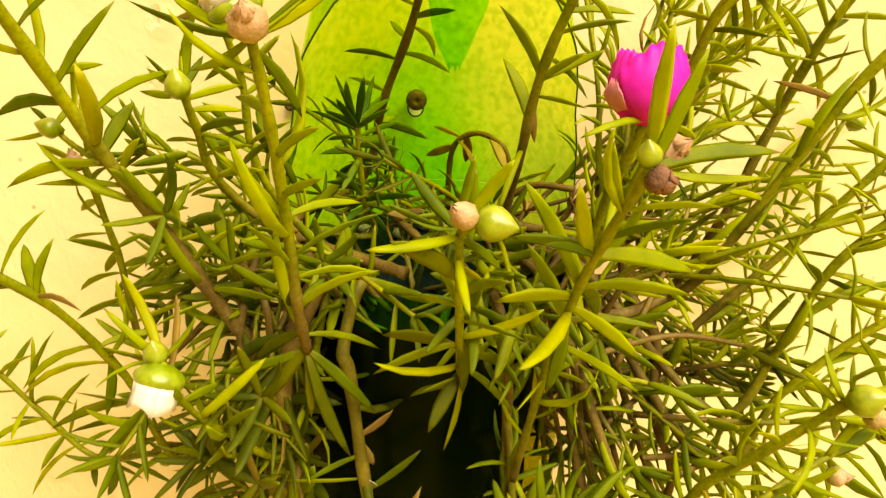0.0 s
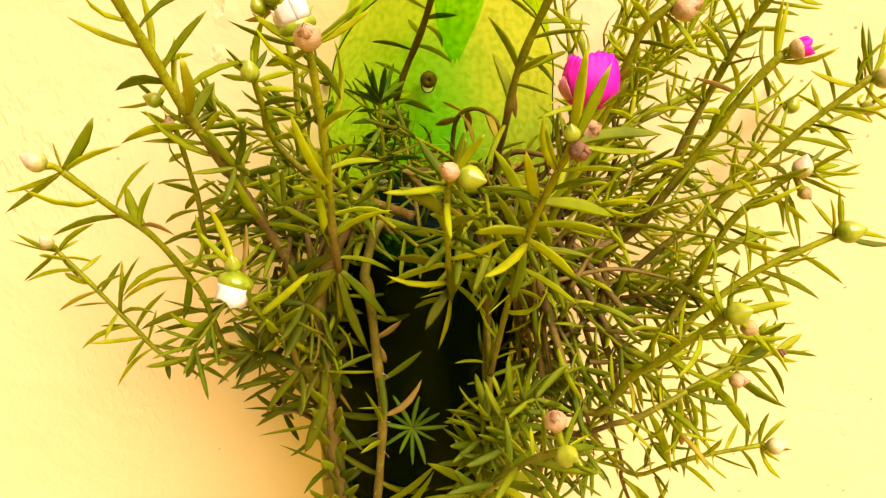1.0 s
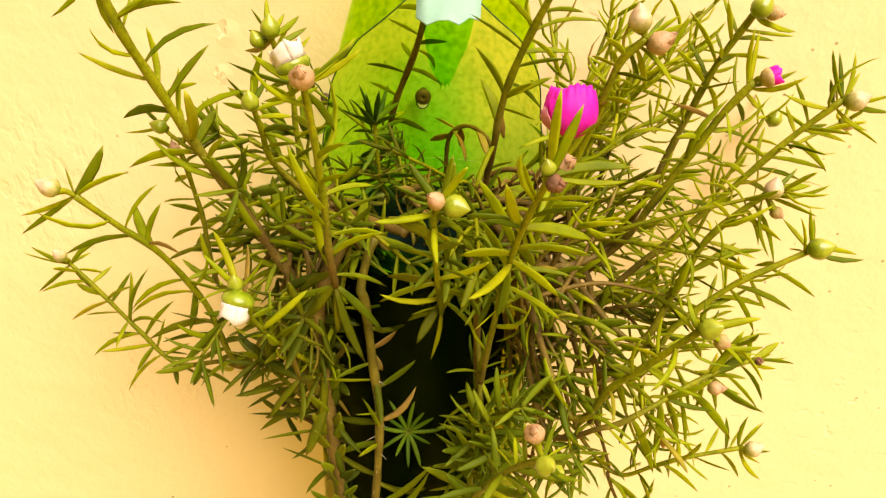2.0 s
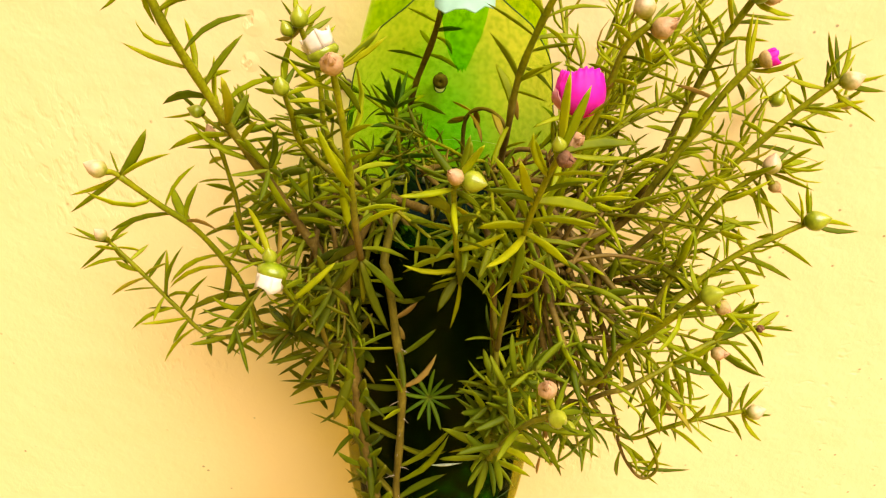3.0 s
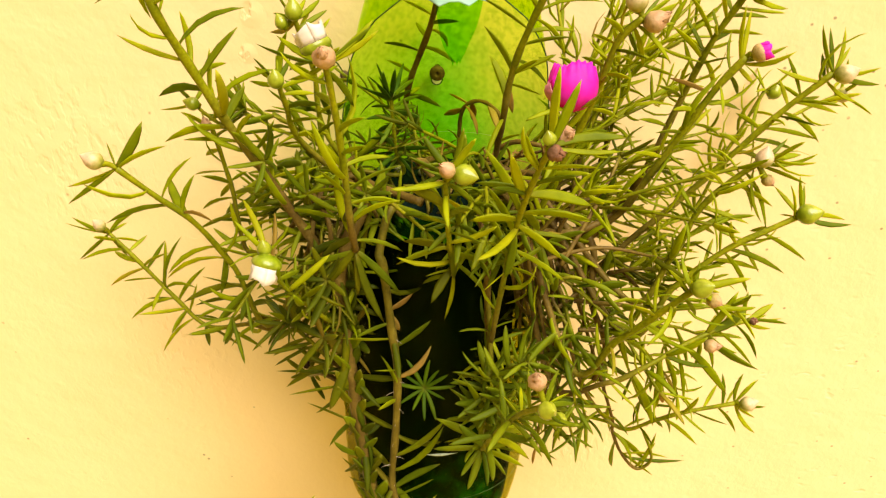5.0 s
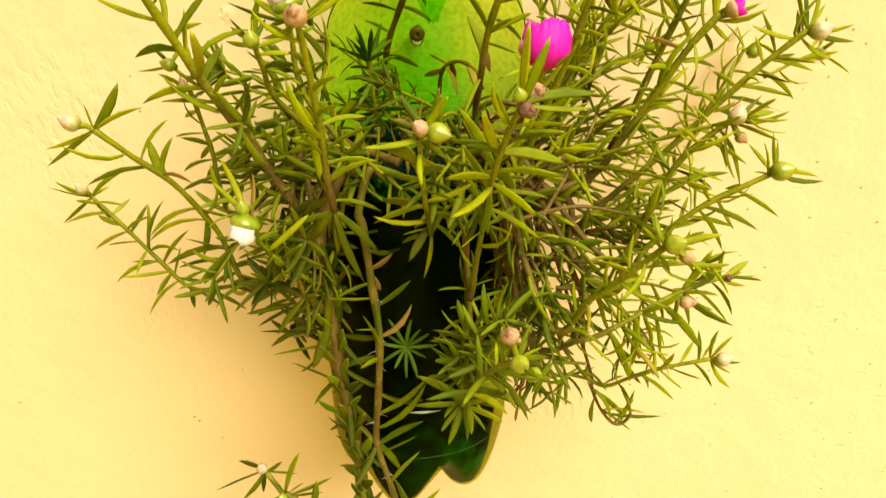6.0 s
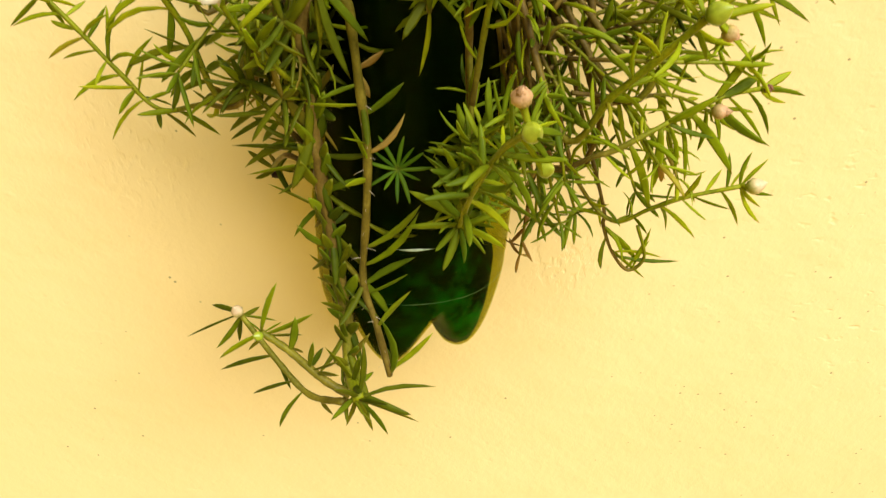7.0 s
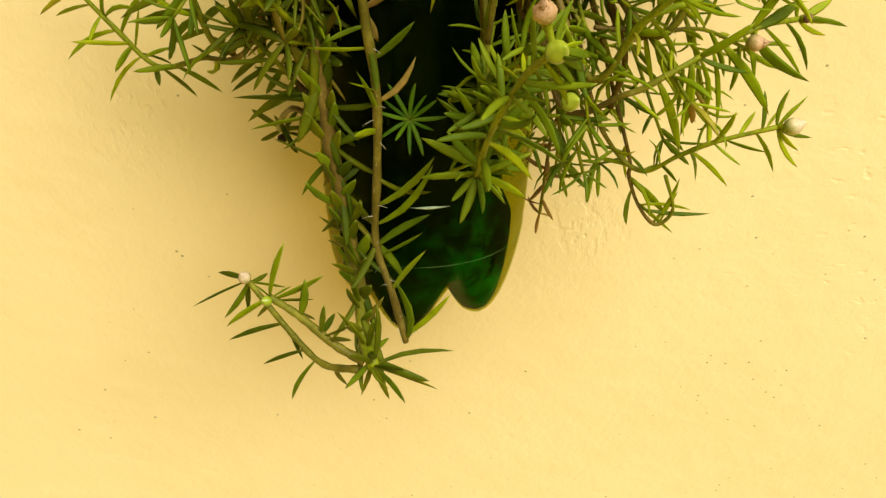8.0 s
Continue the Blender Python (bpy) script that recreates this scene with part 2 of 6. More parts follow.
def planter_soil():
    """Dark earth; green light through the foot of the bottle is painted on as patches."""
    mat, tree, bsdf, node = nodes_of("dark_soil")
    where = node("TexCoord").outputs["Object"]
    lumps, patch, split, low = node("TexNoise", Scale=420.0, Detail=5.0), node("TexNoise", Scale=45.0, Detail=5.0, Roughness=0.7), node("SeparateXYZ"), node("MapRange")
    for n in (lumps, patch, split):
        tree.links.new(where, n.inputs[0])
    for key, value in (("From Min", 1.375), ("From Max", 1.318), ("To Min", 0.0), ("To Max", 1.0)):
        low.inputs[key].default_value = value
    tree.links.new(split.outputs[2], low.inputs[0])
    # painted green glow, low down and mostly to one side
    glow_mask = mixed(tree, 1.0, ramp_of(tree, patch.outputs[0], [(0.44, (0, 0, 0)), (0.62, (1, 1, 1))]).outputs[0], low.outputs[0], "MULTIPLY")
    side = node("MapRange")
    for key, value in (("From Min", -0.015), ("From Max", 0.030), ("To Min", 0.15), ("To Max", 1.0)):
        side.inputs[key].default_value = value
    tree.links.new(split.outputs[0], side.inputs[0])
    glow_mask = mixed(tree, 1.0, glow_mask, side.outputs[0], "MULTIPLY")
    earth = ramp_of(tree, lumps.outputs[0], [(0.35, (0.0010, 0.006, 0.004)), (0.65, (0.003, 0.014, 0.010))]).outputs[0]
    glow_green = ramp_of(tree, lumps.outputs[0], [(0.35, (0.006, 0.12, 0.05)), (0.65, (0.015, 0.26, 0.11))]).outputs[0]
    tree.links.new(mixed(tree, glow_mask, earth, glow_green), bsdf.inputs["Base Color"])
    bsdf.inputs["Roughness"].default_value, bsdf.inputs["Specular IOR Level"].default_value = 0.95, 0.1
    return mat


SOIL = planter_soil()
# unseen ground, its yellow set to bounce warm light into the wall's shade
GROUND = plain("warm_bounce_ground", (0.43, 0.325, 0.03), 0.9, 0.2, 30.0, 0.3)
def bud_skin(name, foot_colour, tip_colour, rough, bump):
    """Greener at the foot, another colour at the tip: how far along is stored in the bud."""
    mat, tree, bsdf, node = nodes_of(name)
    far = node("Attribute")
    far.attribute_name = "tip"
    where = node("TexCoord").outputs["Object"]
    spots, veins = node("TexNoise", Scale=420.0, Detail=4.0), node("TexNoise", Scale=1500.0, Detail=2.0)
    for n in (spots, veins):
        tree.links.new(where, n.inputs["Vector"])
    blend = mixed(tree, 0.35, far.outputs["Fac"], spots.outputs[0])
    colour = ramp_of(tree, blend, [(0.18, foot_colour), (0.62, tip_colour)]).outputs[0]
    colour = mixed(tree, 0.5, colour, ramp_of(tree, spots.outputs[0], [(0.35, (0.55, 0.5, 0.45)), (0.6, (1, 1, 1))]).outputs[0], "MULTIPLY")
    tree.links.new(colour, bsdf.inputs["Base Color"])
    bsdf.inputs["Roughness"].default_value = rough
    lift = node("Bump", Strength=bump, Distance=0.0004)
    tree.links.new(veins.outputs[0], lift.inputs["Height"])
    tree.links.new(lift.outputs[0], bsdf.inputs["Normal"])
    return mat


BUD_GREEN = bud_skin("green_bud", (0.17, 0.24, 0.005), (0.29, 0.32, 0.02), 0.30, 0.1)
BUD_TAN = bud_skin("dried_bud", (0.35, 0.27, 0.05), (0.50, 0.285, 0.15), 0.65, 0.5)
BUD_DEAD = bud_skin("dead_flower", (0.05, 0.025, 0.012), (0.035, 0.012, 0.008), 0.85, 0.7)
BUD_BLUSH = bud_skin("blushing_bud", (0.30, 0.32, 0.015), (0.58, 0.41, 0.25), 0.5, 0.25)
BUD_BROWN = bud_skin("withered_bud", (0.11, 0.048, 0.016), (0.20, 0.08, 0.034), 0.75, 0.7)
PETAL_WHITE = petal_skin("white_petal", (0.78, 0.66, 0.55), (0.85, 0.80, 0.70))
PETAL_PINK = petal_skin("magenta_petal", (0.85, 0.008, 0.52), (0.92, 0.02, 0.66), 0.5)
PETAL_PALE = petal_skin("pale_pink_petal", (0.75, 0.22, 0.32), (0.85, 0.38, 0.42), 0.35)
SCREW = plain("rusty_screw", (0.085, 0.042, 0.018), 0.7, 0.5, 900.0, 0.5)
STONE = plain("grey_stone", (0.24, 0.21, 0.17), 0.9, 0.4, 600.0, 0.6)
SEAM_LINE = plain("pale_seam_line", (0.07, 0.17, 0.05), 0.3, 0.5, 700.0)
RING_GLINT = plain("painted_glint", (0.62, 0.70, 0.55), 0.3, 0.4, 700.0)
CUT = plain("dark_cut_edge", (0.035, 0.09, 0.012), 0.4, 0.2, 400.0)
FILM = plain("pale_film", (0.29, 0.49, 0.40), 0.35, 0.22, 140.0, 0.3)


# ---- mesh helpers ----
def finish(bm, name, mat, smooth=True):
    data = bpy.data.meshes.new(name)
    bm.normal_update()
    bm.to_mesh(data)
    bm.free()
    data.materials.append(mat)
    if smooth:
        for face in data.polygons:
            face.use_smooth = True
    return data


def part(name, bm, material, parent, label="", smooth=True):
    """One mesh object out of a bmesh, under a thing or under a part."""
    ob = new(name, finish(bm, name, material, smooth))
    ob.parent = parent
    return tagged(ob, label)


def thing(name, at, label, category, group="", kind=""):
    ob = new(name)
    ob.empty_display_size = 0.02
    ob.matrix_world = Matrix.Translation(at)
    return tagged(ob, label, category, group, kind)


def box(bm, x0, x1, y0, y1, z0, z1):
    made = bmesh.ops.create_cube(bm, size=1.0)["verts"]
    for v in made:
        v.co = Vector(((x0 + x1) / 2 + v.co.x * (x1 - x0), (y0 + y1) / 2 + v.co.y * (y1 - y0), (z0 + z1) / 2 + v.co.z * (z1 - z0)))


def skin(bm, rings, close_start=True, close_end=True):
    """Faces between closed rings of vertices."""
    for a, b in zip(rings, rings[1:]):
        n = len(a)
        for i in range(n):
            bm.faces.new((a[i], a[(i + 1) % n], b[(i + 1) % n], b[i]))
    if close_start:
        bm.faces.new(rings[0][::-1])
    if close_end:
        bm.faces.new(rings[-1])


def lathe(bm, profile, sides, wobble=None):
    """A turned shape round z out of (radius, height) pairs."""
    rings = []
    for r, z in profile:
        ring = []
        for i in range(sides):
            a = 2 * math.pi * i / sides
            q = r * (wobble(a, z) if wobble else 1)
            ring.append(bm.verts.new((q * math.cos(a), q * math.sin(a), z)))
        rings.append(ring)
    skin(bm, rings)


def glide(points, steps):
    """Points along a smooth curve through the given ones (Catmull-Rom)."""
    pts = [Vector(p) for p in points]
    pts = [2 * pts[0] - pts[1], *pts, 2 * pts[-1] - pts[-2]]
    out = []
    for i in range(1, len(pts) - 2):
        p0, p1, p2, p3 = pts[i - 1:i + 3]
        for s in range(steps):
            t = s / steps
            out.append(0.5 * (2 * p1 + (p2 - p0) * t + (2 * p0 - 5 * p1 + 4 * p2 - p3) * t * t + (3 * p1 - p0 - 3 * p2 + p3) * t ** 3))
    return [*out, pts[-2]]


def along(line):
    """Length so far at each point of a line."""
    total = [0.0]
    for a, b in zip(line, line[1:]):
        total.append(total[-1] + (b - a).length)
    return total


def tube(bm, line, radius, sides=7):
    """A round skin round a line; radius is a function of 0 to 1."""
    far = along(line)
    side = None
    rings = []
    for i, p in enumerate(line):
        way = (line[min(i + 1, len(line) - 1)] - line[max(i - 1, 0)]).normalized()
        if side is None:
            side = way.orthogonal().normalized()
        side = (side - way * side.dot(way)).normalized()
        other = way.cross(side)
        r = radius(far[i] / far[-1])
        rings.append([bm.verts.new(p + r * (math.cos(a) * side + math.sin(a) * other)) for a in (2 * math.pi * k / sides for k in range(sides))])
    skin(bm, rings)
    return rings


# ---- wall and ground ----
WALL_Y = 0.36
bm = bmesh.new()
box(bm, -4.0, 4.0, WALL_Y, WALL_Y + 0.15, 0.0, 3.0)
wall = part("wall_north", bm, WALL, None, smooth=False)
tagged(wall, "cream-yellow painted plaster wall with small chips", "wall", kind="structure")
bm = bmesh.new()
box(bm, -60.0, 60.0, -60.0, 60.0, -0.2, 0.0)
ground = part("ground", bm, GROUND, None, smooth=False)
tagged(ground, "bare brown earth below the wall", "ground", kind="structure")

# ---- the bottle planter ----
AXIS = Vector((0.0053, 0.3085, 0.0))
R, FOOT_R, FLOOR, SOIL_TOP, RIM = 0.046, 0.0472, 1.272, 1.468, 1.480


def middle(z):
    """The bottle leans a little to one side, more so above the rim, to fit the camera's view."""
    return Vector((AXIS.x + (0.047 if z < RIM else 0.055) * (z - RIM), AXIS.y, z))


def shoulder(z):
    """Radius of the bottle at a height above its foot."""
    knots = ((1.325, 0.0468), (1.33, 0.0472), (1.3527, 0.0472), (1.3552, 0.0462), (1.3577, 0.0480), (1.3607, 0.0472), (1.42, 0.046), (1.49, 0.046), (1.505, 0.0445), (1.525, 0.0405), (1.545, 0.0360),
             (1.565, 0.0305), (1.585, 0.0240), (1.600, 0.0175), (1.612, 0.0145), (1.64, 0.0140))
    for (z0, r0), (z1, r1) in zip(knots, knots[1:]):
        if z <= z1:
            return r0 + (r1 - r0) * max(0.0, (z - z0) / (z1 - z0))
    return knots[-1][1]


FRONT_LOBE = radians(-90 - 14.8)


def foot(angle, s, scale=1.0):
    """A point of the five-lobed base; s runs from the side wall to the centre."""
    lobe = 0.5 + 0.5 * math.cos(5 * (angle - FRONT_LOBE))
    lobe = lobe ** 0.55
    valley_r, valley_z = FOOT_R * math.cos(s * math.pi / 2), 1.325 - 0.030 * math.sin(s * math.pi / 2)
    if s < 0.7:
        k = s / 0.7
        lobe_r = FOOT_R * (1 - 0.40 * k ** 2.2)
        lobe_z = 1.325 - (1.325 - FLOOR) * math.sin(k * math.pi / 2) ** 1.15
    else:
        k = (s - 0.7) / 0.3
        lobe_r, lobe_z = FOOT_R * 0.60 * (1 - k), FLOOR + 0.023 * k ** 0.8
    r = (valley_r + (lobe_r - valley_r) * lobe) * scale
    z = valley_z + (lobe_z - valley_z) * lobe
    return r, z


ARCH = 1.567


def window_edge(z):
    """Degrees from the front to the cut edge of the window at a height."""
    knots = ((RIM, 100), (1.515, 97), (1.530, 86), (1.5435, 64), (1.5505, 54), (1.5585, 36), (ARCH, 19))
    for (z0, a0), (z1, a1) in zip(knots, knots[1:]):
        if z <= z1:
            return a0 + (a1 - a0) * max(0.0, (z - z0) / (z1 - z0))
    return knots[-1][1]


def ring_at(bm, z, sides, first=0.0, last=360.0, open_ends=False):
    """Points round the bottle at a height, in degrees from the front."""
    r = shoulder(z)
    turns = [radians(first + (last - first) * i / sides) for i in range(sides + open_ends)]
    return [bm.verts.new(middle(z) + Vector((r * math.sin(a), -r * math.cos(a), 0))) for a in turns]


KEYHOLE = Vector((0.0022, 0.3540, 1.5068))


def bottle_body(sides=240):
    bm = bmesh.new()
    rings = []
    for k in range(16, 0, -1):
        ring = []
        for i in range(sides):
            a = 2 * math.pi * i / sides
            r, z = foot(a - math.pi / 2, k / 16)
            ring.append(bm.verts.new(middle(z) + Vector((r * math.sin(a), -r * math.cos(a), 0))))
        rings.append(ring)
    rings += [ring_at(bm, 1.325 + (RIM - 1.325) * i / 150, sides) for i in range(151)]
    skin(bm, rings, True, False)
    # the shell behind the window, then the closed shoulder and neck
    shell = [ring_at(bm, z, sides, window_edge(z), 360 - window_edge(z), True) for z in
             (RIM + 0.0003 + (ARCH - RIM - 0.0003) * (1 - (1 - i / 72) ** 1.5) for i in range(73))]
    for low, high in zip(shell, shell[1:]):
        for i in range(sides):
            at = (low[i].co + high[i + 1].co) / 2 - KEYHOLE
            if at.y > -0.02 and (at.x / 0.0025) ** 2 + (at.z / 0.0028) ** 2 < 1:
                continue
            bm.faces.new((low[i], low[i + 1], high[i + 1], high[i]))
    skin(bm, [ring_at(bm, ARCH + (1.64 - ARCH) * i / 24, sides) for i in range(25)], False, True)
    bmesh.ops.remove_doubles(bm, verts=bm.verts, dist=0.00015)
    return bm


planter = thing("bottle_planter", middle(FLOOR) + Vector((0, 0, 0)), "cut-open green plastic bottle hung on the wall as a planter", "planter")


def under(ob, parent):
    """Parents ob, built in world places, to a thing that stands elsewhere."""
    ob.parent = parent
    ob.matrix_parent_inverse = parent.matrix_world.inverted()
    return ob


bottle = under(part("body", bottle_body(), PLASTIC, None, "clear green plastic with a five-lobed foot"), planter)
thick = bottle.modifiers.new("wall", "SOLIDIFY")
thick.thickness, thick.offset = 0.0005, -1

def tongue(top, tip, half, shift, bow, bulge, follow=False, layers=1):
    """A strip of the shoulder's front; one that does not follow the shoulder ends in a point and bends inwards, folded over in layers."""
    bm = bmesh.new()
    for n in range(layers):
        rows = []
        for k in range(11):
            u = 1 - (1 - k / 10) ** 2
            z = top + (tip - top) * u * (1 - 0.03 * n)
            wide = min(half, shoulder(z) * 0.7) if follow else half * (1 - 0.68 * u) * max(0.45, math.sqrt(1 - u ** 9)) + 0.0002
            r = (shoulder(z) if follow else shoulder(top)) + bulge - 0.0014 * n
            rows.append([bm.verts.new(middle(z) + Vector((shift + wide * q, -math.sqrt(max(1e-6, r * r - (shift + wide * q) ** 2)) + bow * u * u,
                                                          0.0012 * math.sin(7 * q + 9 * u)))) for q in (-1, -0.66, -0.33, 0, 0.33, 0.66, 1)])
        for a, b in zip(rows, rows[1:]):
            for i in range(6):
                bm.faces.new((a[i], b[i], b[i + 1], a[i + 1]))
    return bm


flap = under(part("flap", tongue(1.5665, 1.5345, 0.0102, 0.0025, 0.008, 0.0), FLAP, None, "blunt flap of green plastic"), planter)
flap.modifiers.new("wall", "SOLIDIFY").thickness = 0.0005
# a pale patch with a ragged lower end, over the flap's top
label = under(part("label", tongue(1.606, 1.5590, 0.0106, 0.0025, 0.0, 0.0009, True), FILM, None, "torn remnant of a pale label"), planter)
label.modifiers.new("wall", "SOLIDIFY").thickness = 0.0003

# the cut edge of the window shows as a thin dark line
bm = bmesh.new()
side = [(z, window_edge(z)) for z in (RIM + 0.0004 + (ARCH - RIM - 0.0006) * (1 - (1 - i / 40) ** 1.7) for i in range(41))]
rim = [middle(z) + Vector((q * shoulder(z) * math.sin(radians(a)), -shoulder(z) * math.cos(radians(a)), 0)) for q, row in ((-1, side), (1, side[::-1])) for z, a in row]
tube(bm, rim, lambda u: 0.00028, 5)
under(part("cut_edge", bm, CUT, None, "dark cut edge of the plastic"), planter)

# the pale mould seam round the foot, tilted to fit the camera's view
bm = bmesh.new()
tube(bm, [middle(1.3256 - 0.0085 * (1 - math.cos(radians(a)))) + Vector(((FOOT_R + 0.00005) * math.sin(radians(a)), -(FOOT_R + 0.00005) * math.cos(radians(a)), 0.0002 * math.sin(a / 9))) for a in range(-38, 72, 3)],
     lambda u: 0.00009 * (0.35 + 0.65 * abs(math.sin(11 * u))), 5)
under(part("mould_seam", bm, SEAM_LINE, None, "pale scuffed seam"), planter)

# the highlight on the ring above the foot, painted as a pale strip
bm = bmesh.new()
tube(bm, [middle(1.3579) + Vector((0.0481 * math.sin(radians(a)), -0.0481 * math.cos(radians(a)), 0)) for a in range(-7, 14, 1)], lambda u: 0.00005 + 0.0006 * math.sin(math.pi * u) ** 2, 6)
under(part("ring_scuff", bm, RING_GLINT, None, "pale scuff on a moulded ring"), planter)

# the melted edge of the hole below the screw
bm = bmesh.new()
ring = [KEYHOLE + Vector((0.0027 * math.cos(a), 0.0, 0.0030 * math.sin(a))) for a in (2 * math.pi * i / 28 for i in range(29))]
tube(bm, ring, lambda u: 0.0003, 6)
under(part("hole_rim", bm, CUT, None, "melted rim of a hole"), planter)

# the soil that fills the bottle
bm = bmesh.new()
rings = []
for s in [1.0 - 0.1 * k for k in range(10)] + [-0.05 * k for k in range(1, 2)]:
    if s > 0:
        rings.append([bm.verts.new(middle(z + 0.0012) + Vector((r * math.cos(a), r * math.sin(a), 0))) for a, (r, z) in
                      ((2 * math.pi * i / 60, foot(2 * math.pi * i / 60, s, 0.86 + 0.125 * min(1.0, s / 0.5))) for i in range(60))])
for z in [1.335 + 0.013 * k for k in range(11)]:
    rings.append([bm.verts.new(middle(z) + Vector((q * math.cos(a) - 0.0022, q * math.sin(a), 0))) for a, q in
                  ((2 * math.pi * i / 60, 0.0372 + 0.0013 * min(1.0, max(0.0, (z - 1.345) / 0.05)) + 0.0012 * noise.noise((math.cos(6.283 * i / 60) * 3, math.sin(6.283 * i / 60) * 3, z * 60))) for i in range(60))])
for k in [1.0 - 0.08 * n for n in range(12)]:
    rings.append([bm.verts.new(middle(SOIL_TOP) + Vector((0.0440 * k * math.cos(a), 0.0440 * k * math.sin(a),
                                                          0.006 * noise.noise((7 * k * math.cos(a), 7 * k * math.sin(a), 5)) + 0.0035 * noise.noise((19 * k * math.cos(a), 19 * k * math.sin(a), 2)))))
                  for a in (2 * math.pi * i / 60 for i in range(60))])
skin(bm, rings)
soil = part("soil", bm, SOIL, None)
tagged(soil, "dark damp potting soil filling the bottle", "soil", kind="stuff")

def crumb(at, size, seed):
    bm = bmesh.new()
    bmesh.ops.create_icosphere(bm, subdivisions=2, radius=size / 2)
    for v in bm.verts:
        v.co *= 1 + 0.45 * noise.noise(v.co * (1.6 / size) + Vector((seed, 0, 0)))
        v.co.z *= 0.6
    ob = part("pebble", bm, STONE, None)
    ob.matrix_world = Matrix.Translation(at) @ pose(0, 0, 0, seed * 31 % 40, seed * 17 % 30, seed * 77 % 180)
    return tagged(ob, "small rough grey stone lying on the soil", "pebble", "stones on the soil")


for n, (x, y, size) in enumerate(((0.003, 0.338, 0.008), (0.010, 0.335, 0.005), (-0.016, 0.332, 0.006), (0.021, 0.334, 0.0055), (-0.005, 0.328, 0.0045), (0.016, 0.326, 0.006))):
    crumb(Vector((x, y, SOIL_TOP + 0.0025)), size, n + 1)

# the screw, its keyhole, and a nail in the wall
def screw(name, at, radius, label):
    top = thing(name, at, label, "screw")
    bm = bmesh.new()
    lathe(bm, [(radius * 0.3, -0.0004), (radius, 0.0), (radius, 0.0008), (radius * 0.90, 0.0016), (radius * 0.55, 0.0021), (radius * 0.22, 0.0022), (radius * 0.16, 0.0017), (radius * 0.03, 0.0017)], 20)
    head = part("head", bm, SCREW, top)
    bm = bmesh.new()
    lathe(bm, [(radius * 0.42, -0.012), (radius * 0.42, 0.0)], 10)
    part("shank", bm, SCREW, top)
    top.matrix_world = Matrix.Translation(at) @ pose(0, 0, 0, 90, 0, 0)
    return top


screw("screw", Vector((0.0025, 0.3508, 1.5105)), 0.0036, "rusty dark round-headed screw through the bottle's back")
screw("nail", Vector((-0.0415, 0.3575, 1.508)), 0.0022, "small dark nail head in the wall beside the bottle")

# ---- the plants ----
left_plant = thing("moss_rose", middle(SOIL_TOP), "moss rose with upright shoots and pale buds, rooted in the bottle", "plant", "moss roses in the bottle")
right_plant = thing("moss_rose", middle(SOIL_TOP), "spreading moss rose with one magenta flower and many buds", "plant", "moss roses in the bottle")
hanging_plant = thing("moss_rose", middle(SOIL_TOP), "trailing moss rose whose brown stems hang below the bottle", "plant", "moss roses in the bottle")
dice = random.Random(7)


def leaf_shape(bend, width, thick, mat, sides=6):
    """A fleshy needle leaf of length 1 along x, bent towards z."""
    bend *= 1.3
    bm = bmesh.new()
    far = bm.verts.layers.float.new("far")
    side = 0.16 * math.sin(37 * bend + 91 * width)
    rings = []
    for u, w in ((0.0, 0.45), (0.14, 0.76), (0.40, 1.0), (0.68, 0.94), (0.90, 0.54)):
        x, z = u - 0.12 * bend * bend * u ** 3, bend * u * u * 0.5
        rings.append([bm.verts.new((x, 0.5 * width * w * math.cos(a) + side * u * u, z + 0.5 * thick * w * math.sin(a))) for a in (2 * math.pi * i / sides for i in range(sides))])
    skin(bm, rings, True, False)
    tip = bm.verts.new((1.0 - 0.12 * bend * bend, side, bend * 0.5))
    for i in range(sides):
        bm.faces.new((rings[-1][i], rings[-1][(i + 1) % sides], tip))
    for v in bm.verts:
        v[far] = v.co.x
    return finish(bm, "leaf", mat)


LEAVES = [leaf_shape(b, 1.08 * w, 1.08 * t, LEAF) for b, w, t in ((0.5, 0.125, 0.066), (0.2, 0.14, 0.07), (-0.35, 0.12, 0.066), (0.95, 0.115, 0.065), (0.05, 0.15, 0.075), (-0.7, 0.12, 0.066), (1.3, 0.115, 0.065), (0.7, 0.135, 0.07))]


NARROW = [leaf_shape(b, 1.12 * w, 1.12 * t, LEAF) for b, w, t in ((0.5, 0.105, 0.06), (0.25, 0.12, 0.065), (-0.4, 0.10, 0.06), (1.0, 0.10, 0.06), (0.05, 0.125, 0.065), (-0.75, 0.10, 0.06), (1.4, 0.10, 0.06), (0.75, 0.115, 0.06))]
OLD_SHADED_NARROW = [leaf_shape(b, w, t, OLD_SHADED_LEAF) for b, w, t in ((0.5, 0.11, 0.06), (0.1, 0.125, 0.065), (-0.5, 0.11, 0.06), (1.0, 0.105, 0.06))]
WIDE = [leaf_shape(b, w, t, OLD_SHADED_LEAF) for b, w, t in ((0.35, 0.16, 0.085), (0.1, 0.18, 0.09), (-0.3, 0.16, 0.08), (0.7, 0.15, 0.08), (-0.6, 0.165, 0.085))]


